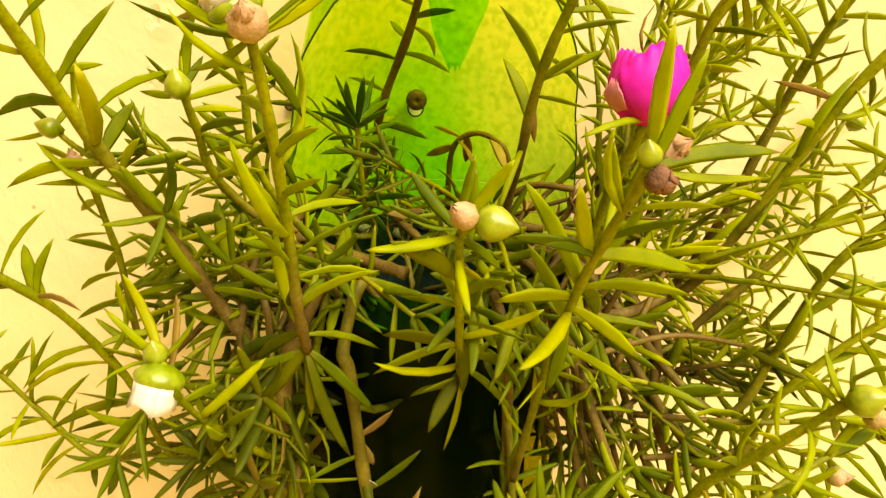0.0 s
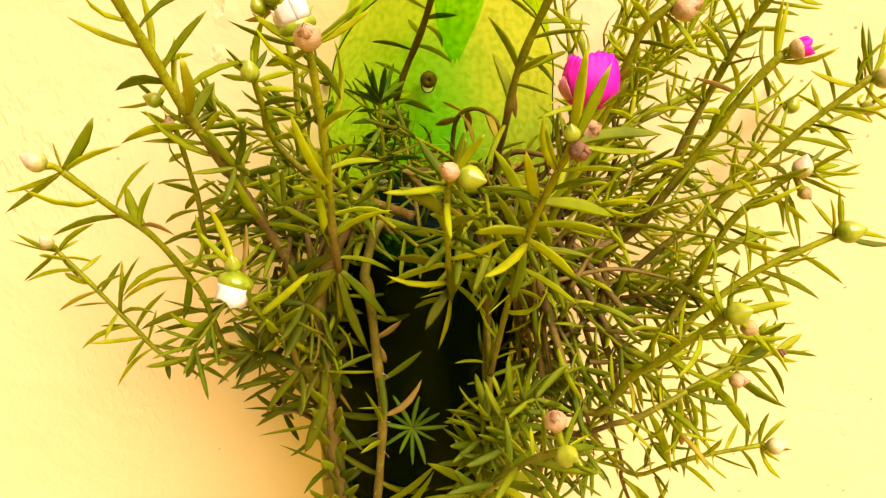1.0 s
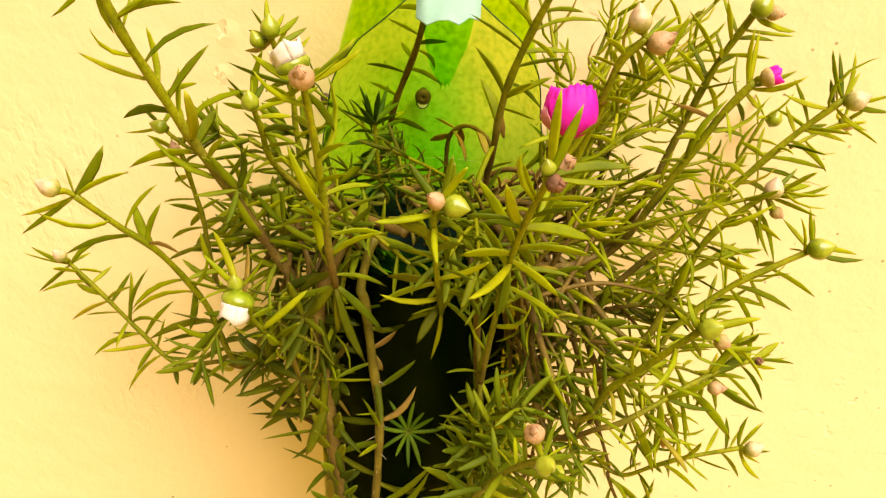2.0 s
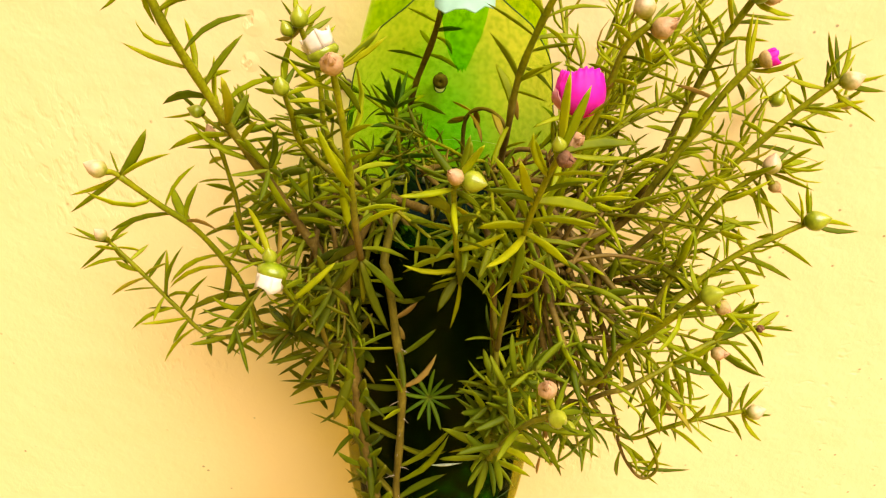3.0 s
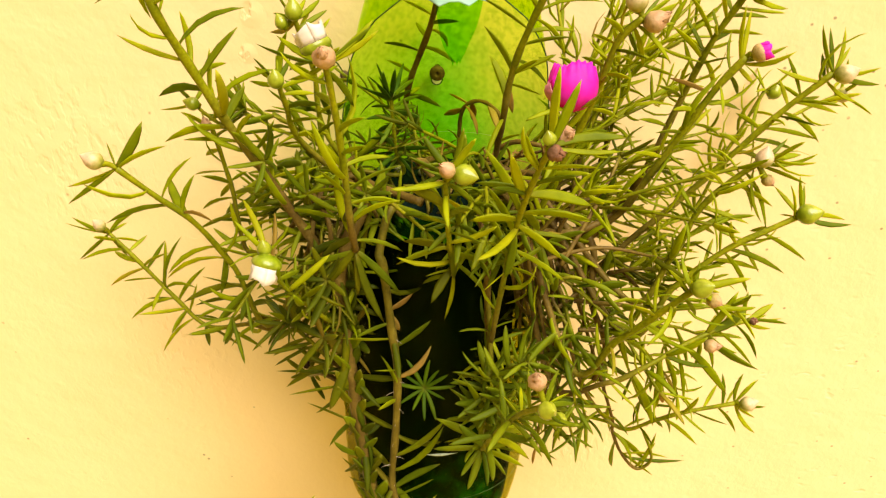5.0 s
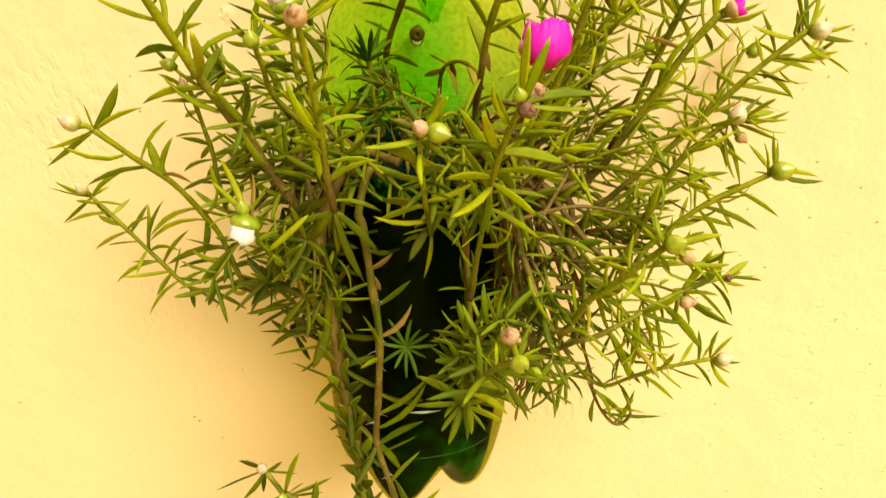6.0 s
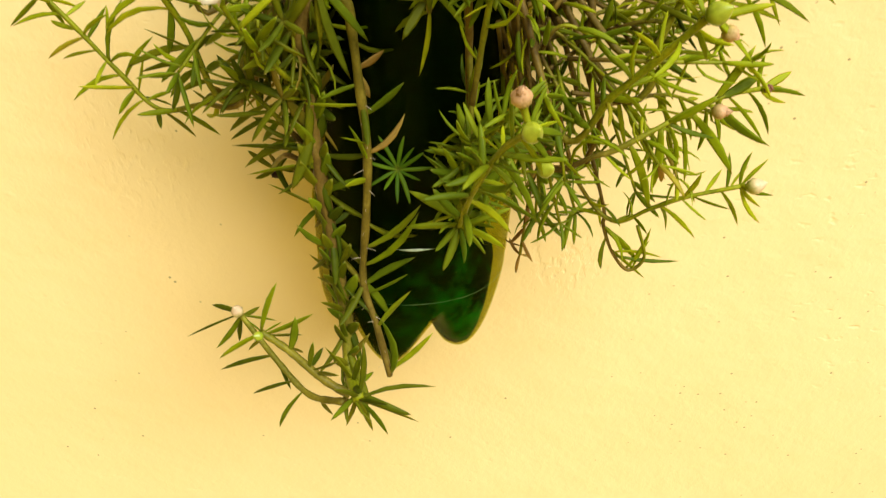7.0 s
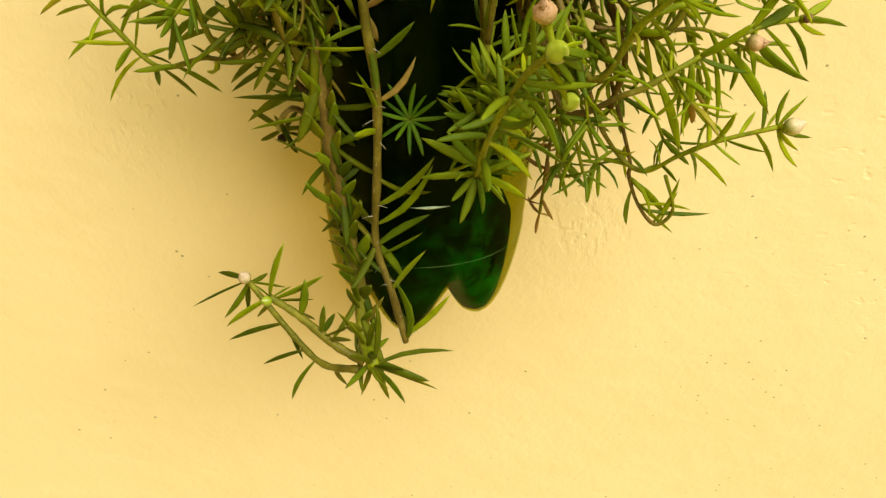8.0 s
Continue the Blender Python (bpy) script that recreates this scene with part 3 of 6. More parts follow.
# a darker leaf copy, its colour standing in for shade
MID_LEAF = leaf_green("shaded_leaf", [(0.0, (0.118, 0.162, 0.004)), (0.5, (0.182, 0.226, 0.005)), (1.0, (0.262, 0.297, 0.008))])
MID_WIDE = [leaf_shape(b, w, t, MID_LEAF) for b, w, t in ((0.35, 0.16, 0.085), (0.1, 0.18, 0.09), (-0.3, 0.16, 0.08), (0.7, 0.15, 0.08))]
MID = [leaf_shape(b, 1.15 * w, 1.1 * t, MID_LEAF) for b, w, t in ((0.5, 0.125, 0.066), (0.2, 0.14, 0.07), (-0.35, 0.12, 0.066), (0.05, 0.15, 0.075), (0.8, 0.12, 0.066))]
FRESH = [leaf_shape(b, w, t, FRESH_LEAF) for b, w, t in ((0.3, 0.12, 0.06), (0.1, 0.13, 0.065), (-0.3, 0.12, 0.06))]
DRY = [leaf_shape(b, w, t, DRY_LEAF) for b, w, t in ((-0.8, 0.17, 0.05), (0.6, 0.15, 0.05), (-0.3, 0.19, 0.05))]


def leaf_pose(at, way, out, length, spread):
    """The pose of a leaf that stands off the stem's way by spread degrees."""
    a = radians(spread)
    x = (way * math.cos(a) + out * math.sin(a)).normalized()
    z = (way - x * way.dot(x))
    z = z.normalized() if z.length > 1e-4 else x.orthogonal().normalized()
    y = z.cross(x)
    turn = Matrix((x, y, z)).transposed().to_4x4()
    return Matrix.Translation(at) @ turn @ Matrix.Rotation(radians(dice.uniform(-25, 25)), 4, "X") @ Matrix.Scale(length, 4)


def leaf_places(line, start, gap, length, spread, tip=5):
    """Where the leaves of a stem stand: a spiral, and a tuft at the tip."""
    far = along(line)
    total = far[-1]
    out = []
    at, turn = start * total, dice.uniform(0, 6.28)
    k = 0
    while at < total - 0.002:
        while k < len(far) - 2 and far[k + 1] < at:
            k += 1
        f = (at - far[k]) / max(1e-6, far[k + 1] - far[k])
        p = line[k].lerp(line[k + 1], f)
        way = (line[k + 1] - line[k]).normalized()
        side = way.orthogonal().normalized()
        d = Matrix.Rotation(turn, 3, way) @ side
        out.append((p, way, d, length * dice.uniform(0.72, 1.12), spread * dice.uniform(0.75, 1.25)))
        turn += radians(137.5) + dice.uniform(-0.3, 0.3)
        at += gap * dice.uniform(0.7, 1.35)
    way = (line[-1] - line[-2]).normalized()
    side = way.orthogonal().normalized()
    for i in range(tip):
        d = Matrix.Rotation(turn + 6.283 * i / max(1, tip), 3, way) @ side
        out.append((line[-1], way, d, length * dice.uniform(0.65, 1.0), dice.uniform(38, 75)))
    return out


def over_rim(first):
    """How a stem gets out of the soil and over the bottle's rim."""
    first = Vector(first)
    off = first - middle(first.z)
    turn = max(-1.45, min(1.45, math.atan2(off.x, -off.y)))
    d = Vector((math.sin(turn), -math.cos(turn), 0))
    root = middle(SOIL_TOP - 0.006) + d * 0.022
    lip = middle(RIM + 0.003) + d * (R - 0.002)
    return [root, lip] if first.z < RIM + 0.01 else [root]


DEFAULT = {left_plant.name: LEAVES, right_plant.name: NARROW, hanging_plant.name: WIDE}
counted, rest, ENDS = {}, {}, {}


def stem(plant, points, r=(2.0, 1.5), brown=0.3, leafy=0.25, gap=0.0075, length=0.021, spread=63, tip=5, rooted=True, shapes=None):
    """A stem through the points, green at its tip and brown below, with its leaves."""
    pts = [*over_rim(points[0]), *points] if rooted else list(points)
    if plant is not hanging_plant:
        length, gap = (0.96 * length, 0.90 * gap) if plant is right_plant else (0.92 * length, 0.92 * gap)
    line = glide(pts, 7)
    bm = bmesh.new()
    age = bm.verts.layers.float.new("age")
    rings = tube(bm, line, lambda u: 0.001 * (0.81 * (r[0] + (r[1] - r[0]) * u)) * (1 + 0.10 * math.sin(47 * u + r[0] * 9)), 8)
    for i, ring in enumerate(rings):
        u = i / (len(rings) - 1)
        for v in ring:
            v[age] = brown[0] + (brown[1] - brown[0]) * u if isinstance(brown, tuple) else max(0.0, min(1.0, (brown - u) * 3.5 + 0.5)) if brown < 1 else 1.0
    ob = under(part("stem", bm, STEM, None), plant)
    for p, way, d, size, lean in leaf_places(line, leafy, gap, length, spread, tip):
        shape, m = dice.choice(shapes or DEFAULT[plant.name]), leaf_pose(p, way, d, size, lean)
        counted[plant.name] = counted.get(plant.name, 0) + 1
        if counted[plant.name] > 300:
            rest.setdefault((plant.name, shape.materials[0].name), []).append((shape, m))
            continue
        child = new("leaf", shape)
        child.parent = ob
        child.matrix_basis = m
    ENDS[ob.name] = line[-1]
    return ob, line


@functools.cache
def blade(bow, ratio, mat):
    """A thin fleshy leaf of length 1 along x with a shallow channel along its upper side, bowed towards z in its middle by so many hundredths."""
    bm = bmesh.new()
    far = bm.verts.layers.float.new("far")
    rings = []
    section = ((-0.5, 0.0), (-0.26, -0.13), (0.0, -0.04), (0.26, -0.13), (0.5, 0.0), (0.0, 0.24))
    for u, w in ((0.0, 0.40), (0.13, 0.70), (0.36, 0.98), (0.60, 1.0), (0.84, 0.58)):
        z = 0.04 * bow * u * (1 - u) * (1.15 - 0.3 * u)
        rings.append([bm.verts.new((u, ratio * w * y, z + ratio * w * s)) for s, y in section])
    skin(bm, rings, True, False)
    tip = bm.verts.new((1.0, 0, 0))
    for i in range(6):
        bm.faces.new((rings[-1][i], rings[-1][(i + 1) % 6], tip))
    bmesh.ops.recalc_face_normals(bm, faces=bm.faces)
    for v in bm.verts:
        v[far] = v.co.x
    return finish(bm, "leaf", mat)


def leaves(stem_ob, line, kind, rows):
    """Leaves of a stem: how far along it each one sits, its reach in millimetres and how much it bows."""
    far = along(line)
    plant = stem_ob.parent
    if kind in ("dry", "fresh"):
        mats = (DRY_LEAF if kind == "dry" else FRESH_LEAF,)
    # for these leaves the shade they hang in is put into the colour
    elif kind in ("shaded", "shaded_broad", "clasping"):
        mats = (OLD_SHADED_LEAF, MID_LEAF, OLD_SHADED_LEAF)
    elif plant == hanging_plant:
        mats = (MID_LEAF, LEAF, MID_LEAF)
    elif plant == left_plant and kind == "broad":
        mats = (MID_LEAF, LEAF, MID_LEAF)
    else:
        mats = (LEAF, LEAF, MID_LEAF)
    for n, (u, x, y, z, bow) in enumerate(rows):
        k = max(i for i in range(len(far) - 1) if far[i] <= u * far[-1])
        base = line[k].lerp(line[k + 1], (u * far[-1] - far[k]) / (far[k + 1] - far[k]))
        reach = Vector((x, y, z)) * 0.001
        way = reach.normalized()
        lift = way.cross(Vector((0, 1, 0)))
        lift = lift.normalized() if lift.length > 0.05 else Vector((0, 0, 1))
        across = lift.cross(way).normalized()
        ratio = (0.0044 if kind == "clasping" else 0.0033 if kind in ("broad", "dry", "shaded_broad") else 0.0027 if kind == "shaded" else 0.0018 if plant == right_plant else 0.00205) / max(0.013, reach.length) * (0.88 + 0.24 * ((n * 37) % 10) / 10)
        child = new("leaf", blade(2 * round(bow / 2), round(ratio * 50) / 50, mats[(n * 7 + len(rows)) % len(mats)]))
        child.parent = stem_ob
        turn = Matrix((way, across, way.cross(across))).transposed().to_4x4()
        child.matrix_basis = Matrix.Translation(base) @ turn @ Matrix.Rotation(radians((n * 53) % 70 - 35), 4, "X") @ Matrix.Scale(reach.length, 4)
        counted[plant.name] = counted.get(plant.name, 0) + 1


def egg(bm, length, width, point=0.25, lumps=0.0, sides=14):
    """An egg with a point, standing on the origin along z."""
    rows = 9
    def wob(a, z):
        return 1 + lumps * noise.noise((3 * math.cos(a), 3 * math.sin(a), 5 * z / length))
    prof = []
    for k in range(rows):
        u = k / (rows - 1)
        rad = math.sin(math.pi * (0.06 + 0.90 * u) ** 0.85) ** 0.75
        prof.append((max(0.03, rad * (1 - point * u ** 3)) * width / 2, u * length))
    prof.append((width * 0.02, length * 1.03))
    tip = bm.verts.layers.float.new("tip")
    lathe(bm, prof, sides, wob)
    for v in bm.verts:
        v[tip] = v.co.z / length


def bud(stem_ob, at, way, kind="green", size=0.007):
    """A bud of its kind, centred at a place by a stem's tip."""
    way = Vector(way).normalized()
    turn = way.to_track_quat("Z", "Y").to_matrix().to_4x4()
    size *= 0.9 if kind in ("brown", "dead") else 1.1
    m = Matrix.Translation(Vector(at) - way * size * 0.5 + Vector((0, -0.0022, 0))) @ turn
    bm = bmesh.new()
    mat = {"green": BUD_GREEN, "tan": BUD_TAN, "brown": BUD_BROWN, "white": BUD_GREEN, "pink": BUD_TAN, "blush": BUD_BLUSH, "dead": BUD_DEAD}[kind]
    words = {"green": "plump green bud", "tan": "dried pinkish-tan bud", "brown": "withered brown flower", "white": "bud opening to white petals", "pink": "bud showing magenta petals", "blush": "ripening bud, green below and pink at its tip", "dead": "shrivelled dark brown flower"}[kind]
    egg(bm, size * (1.15 if kind in ("green", "tan", "blush") else 0.72 if kind == "white" else 1.0), size, 0.35, 0.45 if kind in ("brown", "dead") else 0.22 if kind == "tan" else 0.08)
    bm.transform(m)
    ob = part("bud", bm, mat, stem_ob, words)
    foot_at, end = m @ Vector((0, 0, size * 0.08)), ENDS[stem_ob.name]
    if 0.001 < (foot_at - end).length < 0.02:
        bm = bmesh.new()
        age = bm.verts.layers.float.new("age")
        tube(bm, glide([end, end.lerp(foot_at, 0.5) + Vector((0, 0.0005, 0.0004)), foot_at], 4), lambda u: 0.0009 + 0.0005 * u * u, 7)
        part("stalk", bm, STEM, stem_ob)
    if kind in ("tan", "brown", "dead"):
        bm = bmesh.new()
        tip = bm.verts.layers.float.new("tip")
        for k in range(5):
            a = 6.283 * k / 5 + size * 900
            rows = []
            for u in (0, 0.5, 1.0):
                rad = size * ((0.40 - 0.10 * u) if kind in ("brown", "dead") else (0.27 - 0.245 * u)) * (1 + 0.25 * math.sin(5 * k + 3 * u))
                rows.append([bm.verts.new((rad * math.cos(a + q * 0.7), rad * math.sin(a + q * 0.7), size * ((0.62 if kind in ("brown", "dead") else 0.9) + (0.30 + 0.10 * math.sin(7 * k)) * u + 0.06 * math.sin(5 * q + k)))) for q in (-0.7, 0, 0.7)])
            for p, q in zip(rows, rows[1:]):
                for i in range(2):
                    bm.faces.new((p[i], p[i + 1], q[i + 1], q[i]))
        for v in bm.verts:
            v[tip] = 0.8
        bm.transform(m)
        husk = part("husk", bm, mat, stem_ob)
        husk.modifiers.new("wall", "SOLIDIFY").thickness = 0.00025
    if kind in ("white", "pink"):
        bm = bmesh.new()
        close = 0.12 if kind == "white" else 0.15
        for k in range(12 if kind == "white" else 6):
            a = 6.283 * k / 6 + 0.3 + (0.5 if k > 5 else 0.0)
            rows = []
            for u in (0, 0.3, 0.65, 1.0):
                rad = size * (0.45 + (0.08 + 0.05 * math.sin(2.3 * k)) * u) if k < 6 else size * (0.43 - 0.36 * u * u)
                rows.append([bm.verts.new((rad * math.cos(a + s * 0.75) * (1 - close * u), rad * math.sin(a + s * 0.75) * (1 - close * u),
                                           size * (0.40 + (0.50 if kind == "pink" else 0.36 + 0.13 * math.cos(a - 0.9) if k < 6 else 0.32) * u) + size * 0.10 * math.sin(9 * s + 2.1 * k) * u * u)) for s in (-0.8, -0.3, 0.3, 0.8)])
            for p, q in zip(rows, rows[1:]):
                for i in range(3):
                    bm.faces.new((p[i], p[i + 1], q[i + 1], q[i]))
        bm.transform(m)
        petals = part("petals", bm, {"white": PETAL_WHITE, "pink": PETAL_PINK}[kind], stem_ob)
        petals.modifiers.new("wall", "SOLIDIFY").thickness = 0.0003
    return ob


def tuft(stem_ob, at, way, count, length, spread=(35, 80), shapes=LEAVES):
    """Extra leaves round a point of a stem."""
    way = Vector(way).normalized()
    side = way.orthogonal().normalized()
    first = dice.uniform(0, 6.28)
    for i in range(count):
        d = Matrix.Rotation(first + 6.283 * i / count, 3, way) @ side
        child = new("leaf", dice.choice(shapes))
        child.parent = stem_ob
        child.matrix_basis = leaf_pose(Vector(at), way, d, length * dice.uniform(0.75, 1.1), dice.uniform(*spread))


# upright and side shoots of the first plant
s, line = stem(left_plant, [(-0.0361, 0.2850, 1.4410), (-0.0485, 0.2750, 1.4653), (-0.0634, 0.2720, 1.4972), (-0.0741, 0.2680, 1.5206), (-0.0817, 0.2620, 1.5434), (-0.0865, 0.2550, 1.5618), (-0.0896, 0.2500, 1.5813)], r=(2.6, 1.9), brown=0.45, leafy=0.2, gap=0.0172, length=0.0274, rooted=False, tip=0)
leaves(s, line, "slim", [(0.861, 1.6, 11.1, 10.8, 0), (0.887, 21.8, -3.2, 5.7, 12), (0.957, -2.2, 9.7, -16.3, -8), (1, -14.1, 0.0, -15.1, 10), (0.782, 25.1, 0.0, 12.8, 14), (0.744, -22.1, 0.0, 9.2, 3), (0.706, 8.1, 11.9, 0.5, 6), (0.691, 16.6, 0.0, 18.5, 5), (0.625, 24.8, 0.0, 12.4, 12), (0.508, -22.2, 0.0, 1.2, -4), (0.53, 13.2, 10.2, -2.3, 5), (0.53, 10.9, -13.3, 13.5, 4), (0.383, -13.4, 11.5, -12.2, 4), (0.468, 12.4, -7.2, 17.2, -5), (0.43, 5.7, 12.3, 7.2, -6), (0.291, 20.1, -8.1, 0.1, 5), (0.292, 17.1, 7.4, -3.4, 4), (0.343, 17.4, 0.0, 12.2, 10), (0.39, 12.4, 10.4, -1.7, 8)])
leaves(s, line, "slim", [(0.445, 5.6, 11.5, -2.2, 8), (0.249, 13.6, 8.1, -9.9, 5), (0.233, -5.2, -7.2, -12.1, -5), (0.358, -15.6, 13.9, -17.1, -6), (0.266, -13.7, -11.2, -1.1, -8), (0.199, -17.5, 6.2, -10.4, -8)])
leaves(s, line, "broad", [(0.64, 0.8, 5.7, 16.8, 2), (0.573, 6.6, 8.2, 10.5, 3), (0.661, -20.2, 7.1, -4.3, -12), (0.552, -25.9, 0.0, -5.3, -13)])
s, line = stem(left_plant, [(-0.0725, 0.2850, 1.4156), (-0.0836, 0.2780, 1.4501), (-0.0928, 0.2680, 1.4773), (-0.1025, 0.2600, 1.4933), (-0.1118, 0.2540, 1.5076)], r=(1.9, 1.4), brown=0.35, leafy=0.2, gap=0.0240, length=0.0262, tip=0)
leaves(s, line, "slim", [(0.905, 14.7, 0.0, 17.5, 10), (0.857, 7.7, 0.0, 16.6, 8), (0.885, -26.3, 0.0, -7.4, -9), (0.858, 16.5, -13.2, 2.7, 7), (0.75, 16.5, 6.9, 0.1, 7), (0.752, 18.0, -3.5, -3.2, -3), (0.752, -23.1, 0.0, -13.5, -13), (0.716, -27.3, 0.0, -10.3, -15), (1, -5.7, 9.3, 6.4, 0), (0.998, 19.7, 0.0, 8.8, 8), (1, -19.7, 0.0, -7.2, 5), (1, -21.3, 0.0, -14.3, 0)])
leaves(s, line, "broad", [(0.722, -5.6, 1.7, -20.6, 3), (1, 13.2, 0.0, 17.9, -4)])
leaves(s, line, "shaded", [(0.63, -13.3, -11.0, 13.4, -5), (0.597, -17.6, 5.7, -15.9, -8), (0.569, -9.9, -8.3, -0.9, -8), (0.607, -24.5, 0.0, -4.2, -7), (0.626, -1.4, -10.2, -10.2, 4), (0.639, -28.0, 0.0, -8.9, -7), (0.629, 14.6, -12.2, 12.8, 6), (0.584, 14.1, -14.9, 12.5, 5), (0.558, 6.3, 11.0, -16.3, 6)])
bud(s, (-0.1180, 0.2535, 1.5120), (-0.7, -0.15, 0.45), "blush", 0.0062)
s, line = stem(left_plant, [(-0.0645, 0.2850, 1.4187), (-0.0886, 0.2950, 1.4083), (-0.1103, 0.3030, 1.4016), (-0.1247, 0.3060, 1.4170), (-0.1378, 0.3080, 1.4347), (-0.1496, 0.3100, 1.4496)], r=(1.6, 1.2), brown=0.45, leafy=0.2, gap=0.0210, length=0.0251, tip=0)
leaves(s, line, "slim", [(1, -19.2, 0.0, 5.7, 8), (1, -18.4, 5.6, 5.6, 5), (1, 17.6, 0.0, 13.0, 9), (1, 6.4, 6.8, 1.9, 4), (1, -17.5, 0.0, -14.1, 0), (0.952, -22.3, 0.0, -5.2, -7), (0.986, 9.3, 6.1, -5.7, 6), (1, 1.9, 8.0, -17.2, 0), (0.947, 6.4, 9.4, 3.5, 0), (0.903, 17.9, -10.0, 13.4, 6), (0.894, 9.1, 5.9, 12.3, 0), (0.899, -18.6, 0.0, -9.9, -6), (0.868, -22.0, 11.6, -9.1, -3), (0.836, 12.9, 0.0, 29.0, 10), (0.799, 16.4, 0.0, 19.3, 6), (0.837, 19.8, -11.5, 7.6, 11), (0.807, -20.7, 13.5, -9.1, -3), (0.844, -3.7, -10.2, -7.7, -6), (0.808, -24.3, 0.0, -12.3, -10)])
leaves(s, line, "slim", [(0.765, 9.0, -5.8, 20.3, 0), (0.756, 7.5, 12.9, -11.4, 8), (0.748, -19.7, 0.0, -21.0, -8), (0.744, 9.1, 9.0, 0.2, 5)])
leaves(s, line, "broad", [(0.772, -6.4, -8.7, -7.6, -5)])
leaves(s, line, "shaded", [(0.72, 4.8, -12.4, -3.5, 0), (0.71, 8.5, 11.0, -19.8, 5), (0.672, 16.9, 0.0, -12.3, 5), (0.605, 15.6, -11.0, 12.7, 5), (0.576, -11.2, 10.9, 1.3, -4)])
bud(s, (-0.1520, 0.3100, 1.4550), (-0.5, 0, 0.6), "blush", 0.0051)
s, line = stem(left_plant, [(-0.0272, 0.2490, 1.4754), (-0.0274, 0.2430, 1.4906), (-0.0271, 0.2370, 1.5153), (-0.0275, 0.2310, 1.5382), (-0.0284, 0.2270, 1.5529)], r=(1.7, 1.35), brown=0.35, rooted=False, leafy=0.1, gap=0.0240, length=0.0262, tip=0)
leaves(s, line, "slim", [(1, 15.0, 5.1, 12.0, -4), (1, 14.3, 3.0, 10.5, -3), (1, 16.5, 3.0, 9.2, -4), (1, 7.7, 9.7, 1.8, 5), (1, -19.9, -0.0, 6.4, 7), (1, -15.3, 7.8, 6.7, 5), (1, -13.5, 8.5, -7.4, 6), (0.974, 6.4, 8.4, -15.0, 6), (0.511, 15.5, 12.0, -1.9, 9), (0.489, -10.6, -9.1, 19.2, -4), (0.494, -10.6, 13.0, -5.3, -5), (0.345, -7.1, -10.1, 15.2, -4), (0.393, -17.2, 9.6, -7.0, -9), (0.379, 20.3, 0.0, 10.0, 7), (0.306, 19.0, 8.4, -4.2, 11), (0.19, 19.2, -8.7, 13.7, 8), (0.0727, 17.5, 8.4, -10.0, 7), (0.808, -8.2, 11.6, 0.8, -6), (0.689, 11.1, -15.1, 10.6, 6)])
leaves(s, line, "slim", [(0.744, -8.7, 10.0, -8.8, -5), (0.575, 10.1, -13.8, 8.9, 5)])
leaves(s, line, "shaded_broad", [(0.197, 5.3, 11.7, 1.5, 0), (0.271, -3.8, 10.1, -13.3, 0), (0, -0.6, 0.0, -20.3, 2), (0, 15.9, 0.0, -19.9, 2), (0, 8.9, 0.0, -33.7, -5), (0.0952, -14.6, 9.5, -14.1, -3), (0, -22.8, 0.0, -6.1, 4)])
bud(s, (-0.0280, 0.2260, 1.5560), (0, -0.5, 0.5), "tan", 0.0064)
bud(s, (-0.0329, 0.2360, 1.5586), (-0.25, 0.1, 0.6), "white", 0.0098)
s, line = stem(left_plant, [(-0.0396, 0.2850, 1.5056), (-0.0417, 0.2800, 1.5345), (-0.0451, 0.2720, 1.5551)], r=(1.5, 1.2), brown=0.2, leafy=0.3, gap=0.0228, length=0.0205, tip=0)
leaves(s, line, "slim", [(1, -7.5, 8.9, 7.3, 0), (1, 3.5, 7.8, 5.9, 0), (1, 8.2, 9.1, 5.0, -3), (0.964, 9.8, 7.9, 4.5, 0), (0.959, 3.6, 7.9, 6.5, -3), (0.992, -11.7, 9.5, -6.0, 9), (1, -8.7, 6.4, 0.9, 0), (1, -3.3, 8.1, 4.0, 0), (0.877, 8.9, 6.0, 9.6, 0), (0.82, -10.8, 9.7, -6.2, -6), (0.738, 7.4, 12.8, 2.5, 5), (0.75, -5.0, -13.3, 9.9, -4), (0.647, -9.4, 12.3, -5.4, -5), (0.61, 13.4, -14.5, 10.0, 5)])
bud(s, (-0.0443, 0.2700, 1.5591), (0, 0, 1), "green", 0.0059)
bud(s, (-0.0490, 0.2700, 1.5553), (-0.4, 0, 1), "green", 0.0043)
s, line = stem(left_plant, [(-0.0474, 0.2780, 1.5051), (-0.0509, 0.2680, 1.5258), (-0.0519, 0.2640, 1.5352)], r=(1.8, 1.3), brown=0.3, leafy=0.2, gap=0.0123, length=0.0205, tip=0)
leaves(s, line, "slim", [(1, -1.0, 7.0, 8.4, 0), (1, 3.5, 9.5, 6.0, 0), (0.973, 11.7, 7.8, 1.4, 4), (0.941, 11.3, 6.4, -2.1, 3), (1, -9.5, 7.9, 6.7, 0), (1, -10.0, 9.6, 3.1, 0), (0.991, -11.9, 6.7, -0.7, 4), (0.869, 15.6, -15.0, 6.2, 6), (0.837, -11.8, 11.1, -3.2, -6), (0.784, 14.3, -11.9, 6.1, 5), (0.744, -13.2, 14.5, -6.0, -7), (0.701, 13.8, -10.7, 5.2, 5), (0.66, -12.7, 13.5, -7.6, -6)])
bud(s, (-0.0520, 0.2640, 1.5370), (0, -0.2, 1), "green", 0.0055)
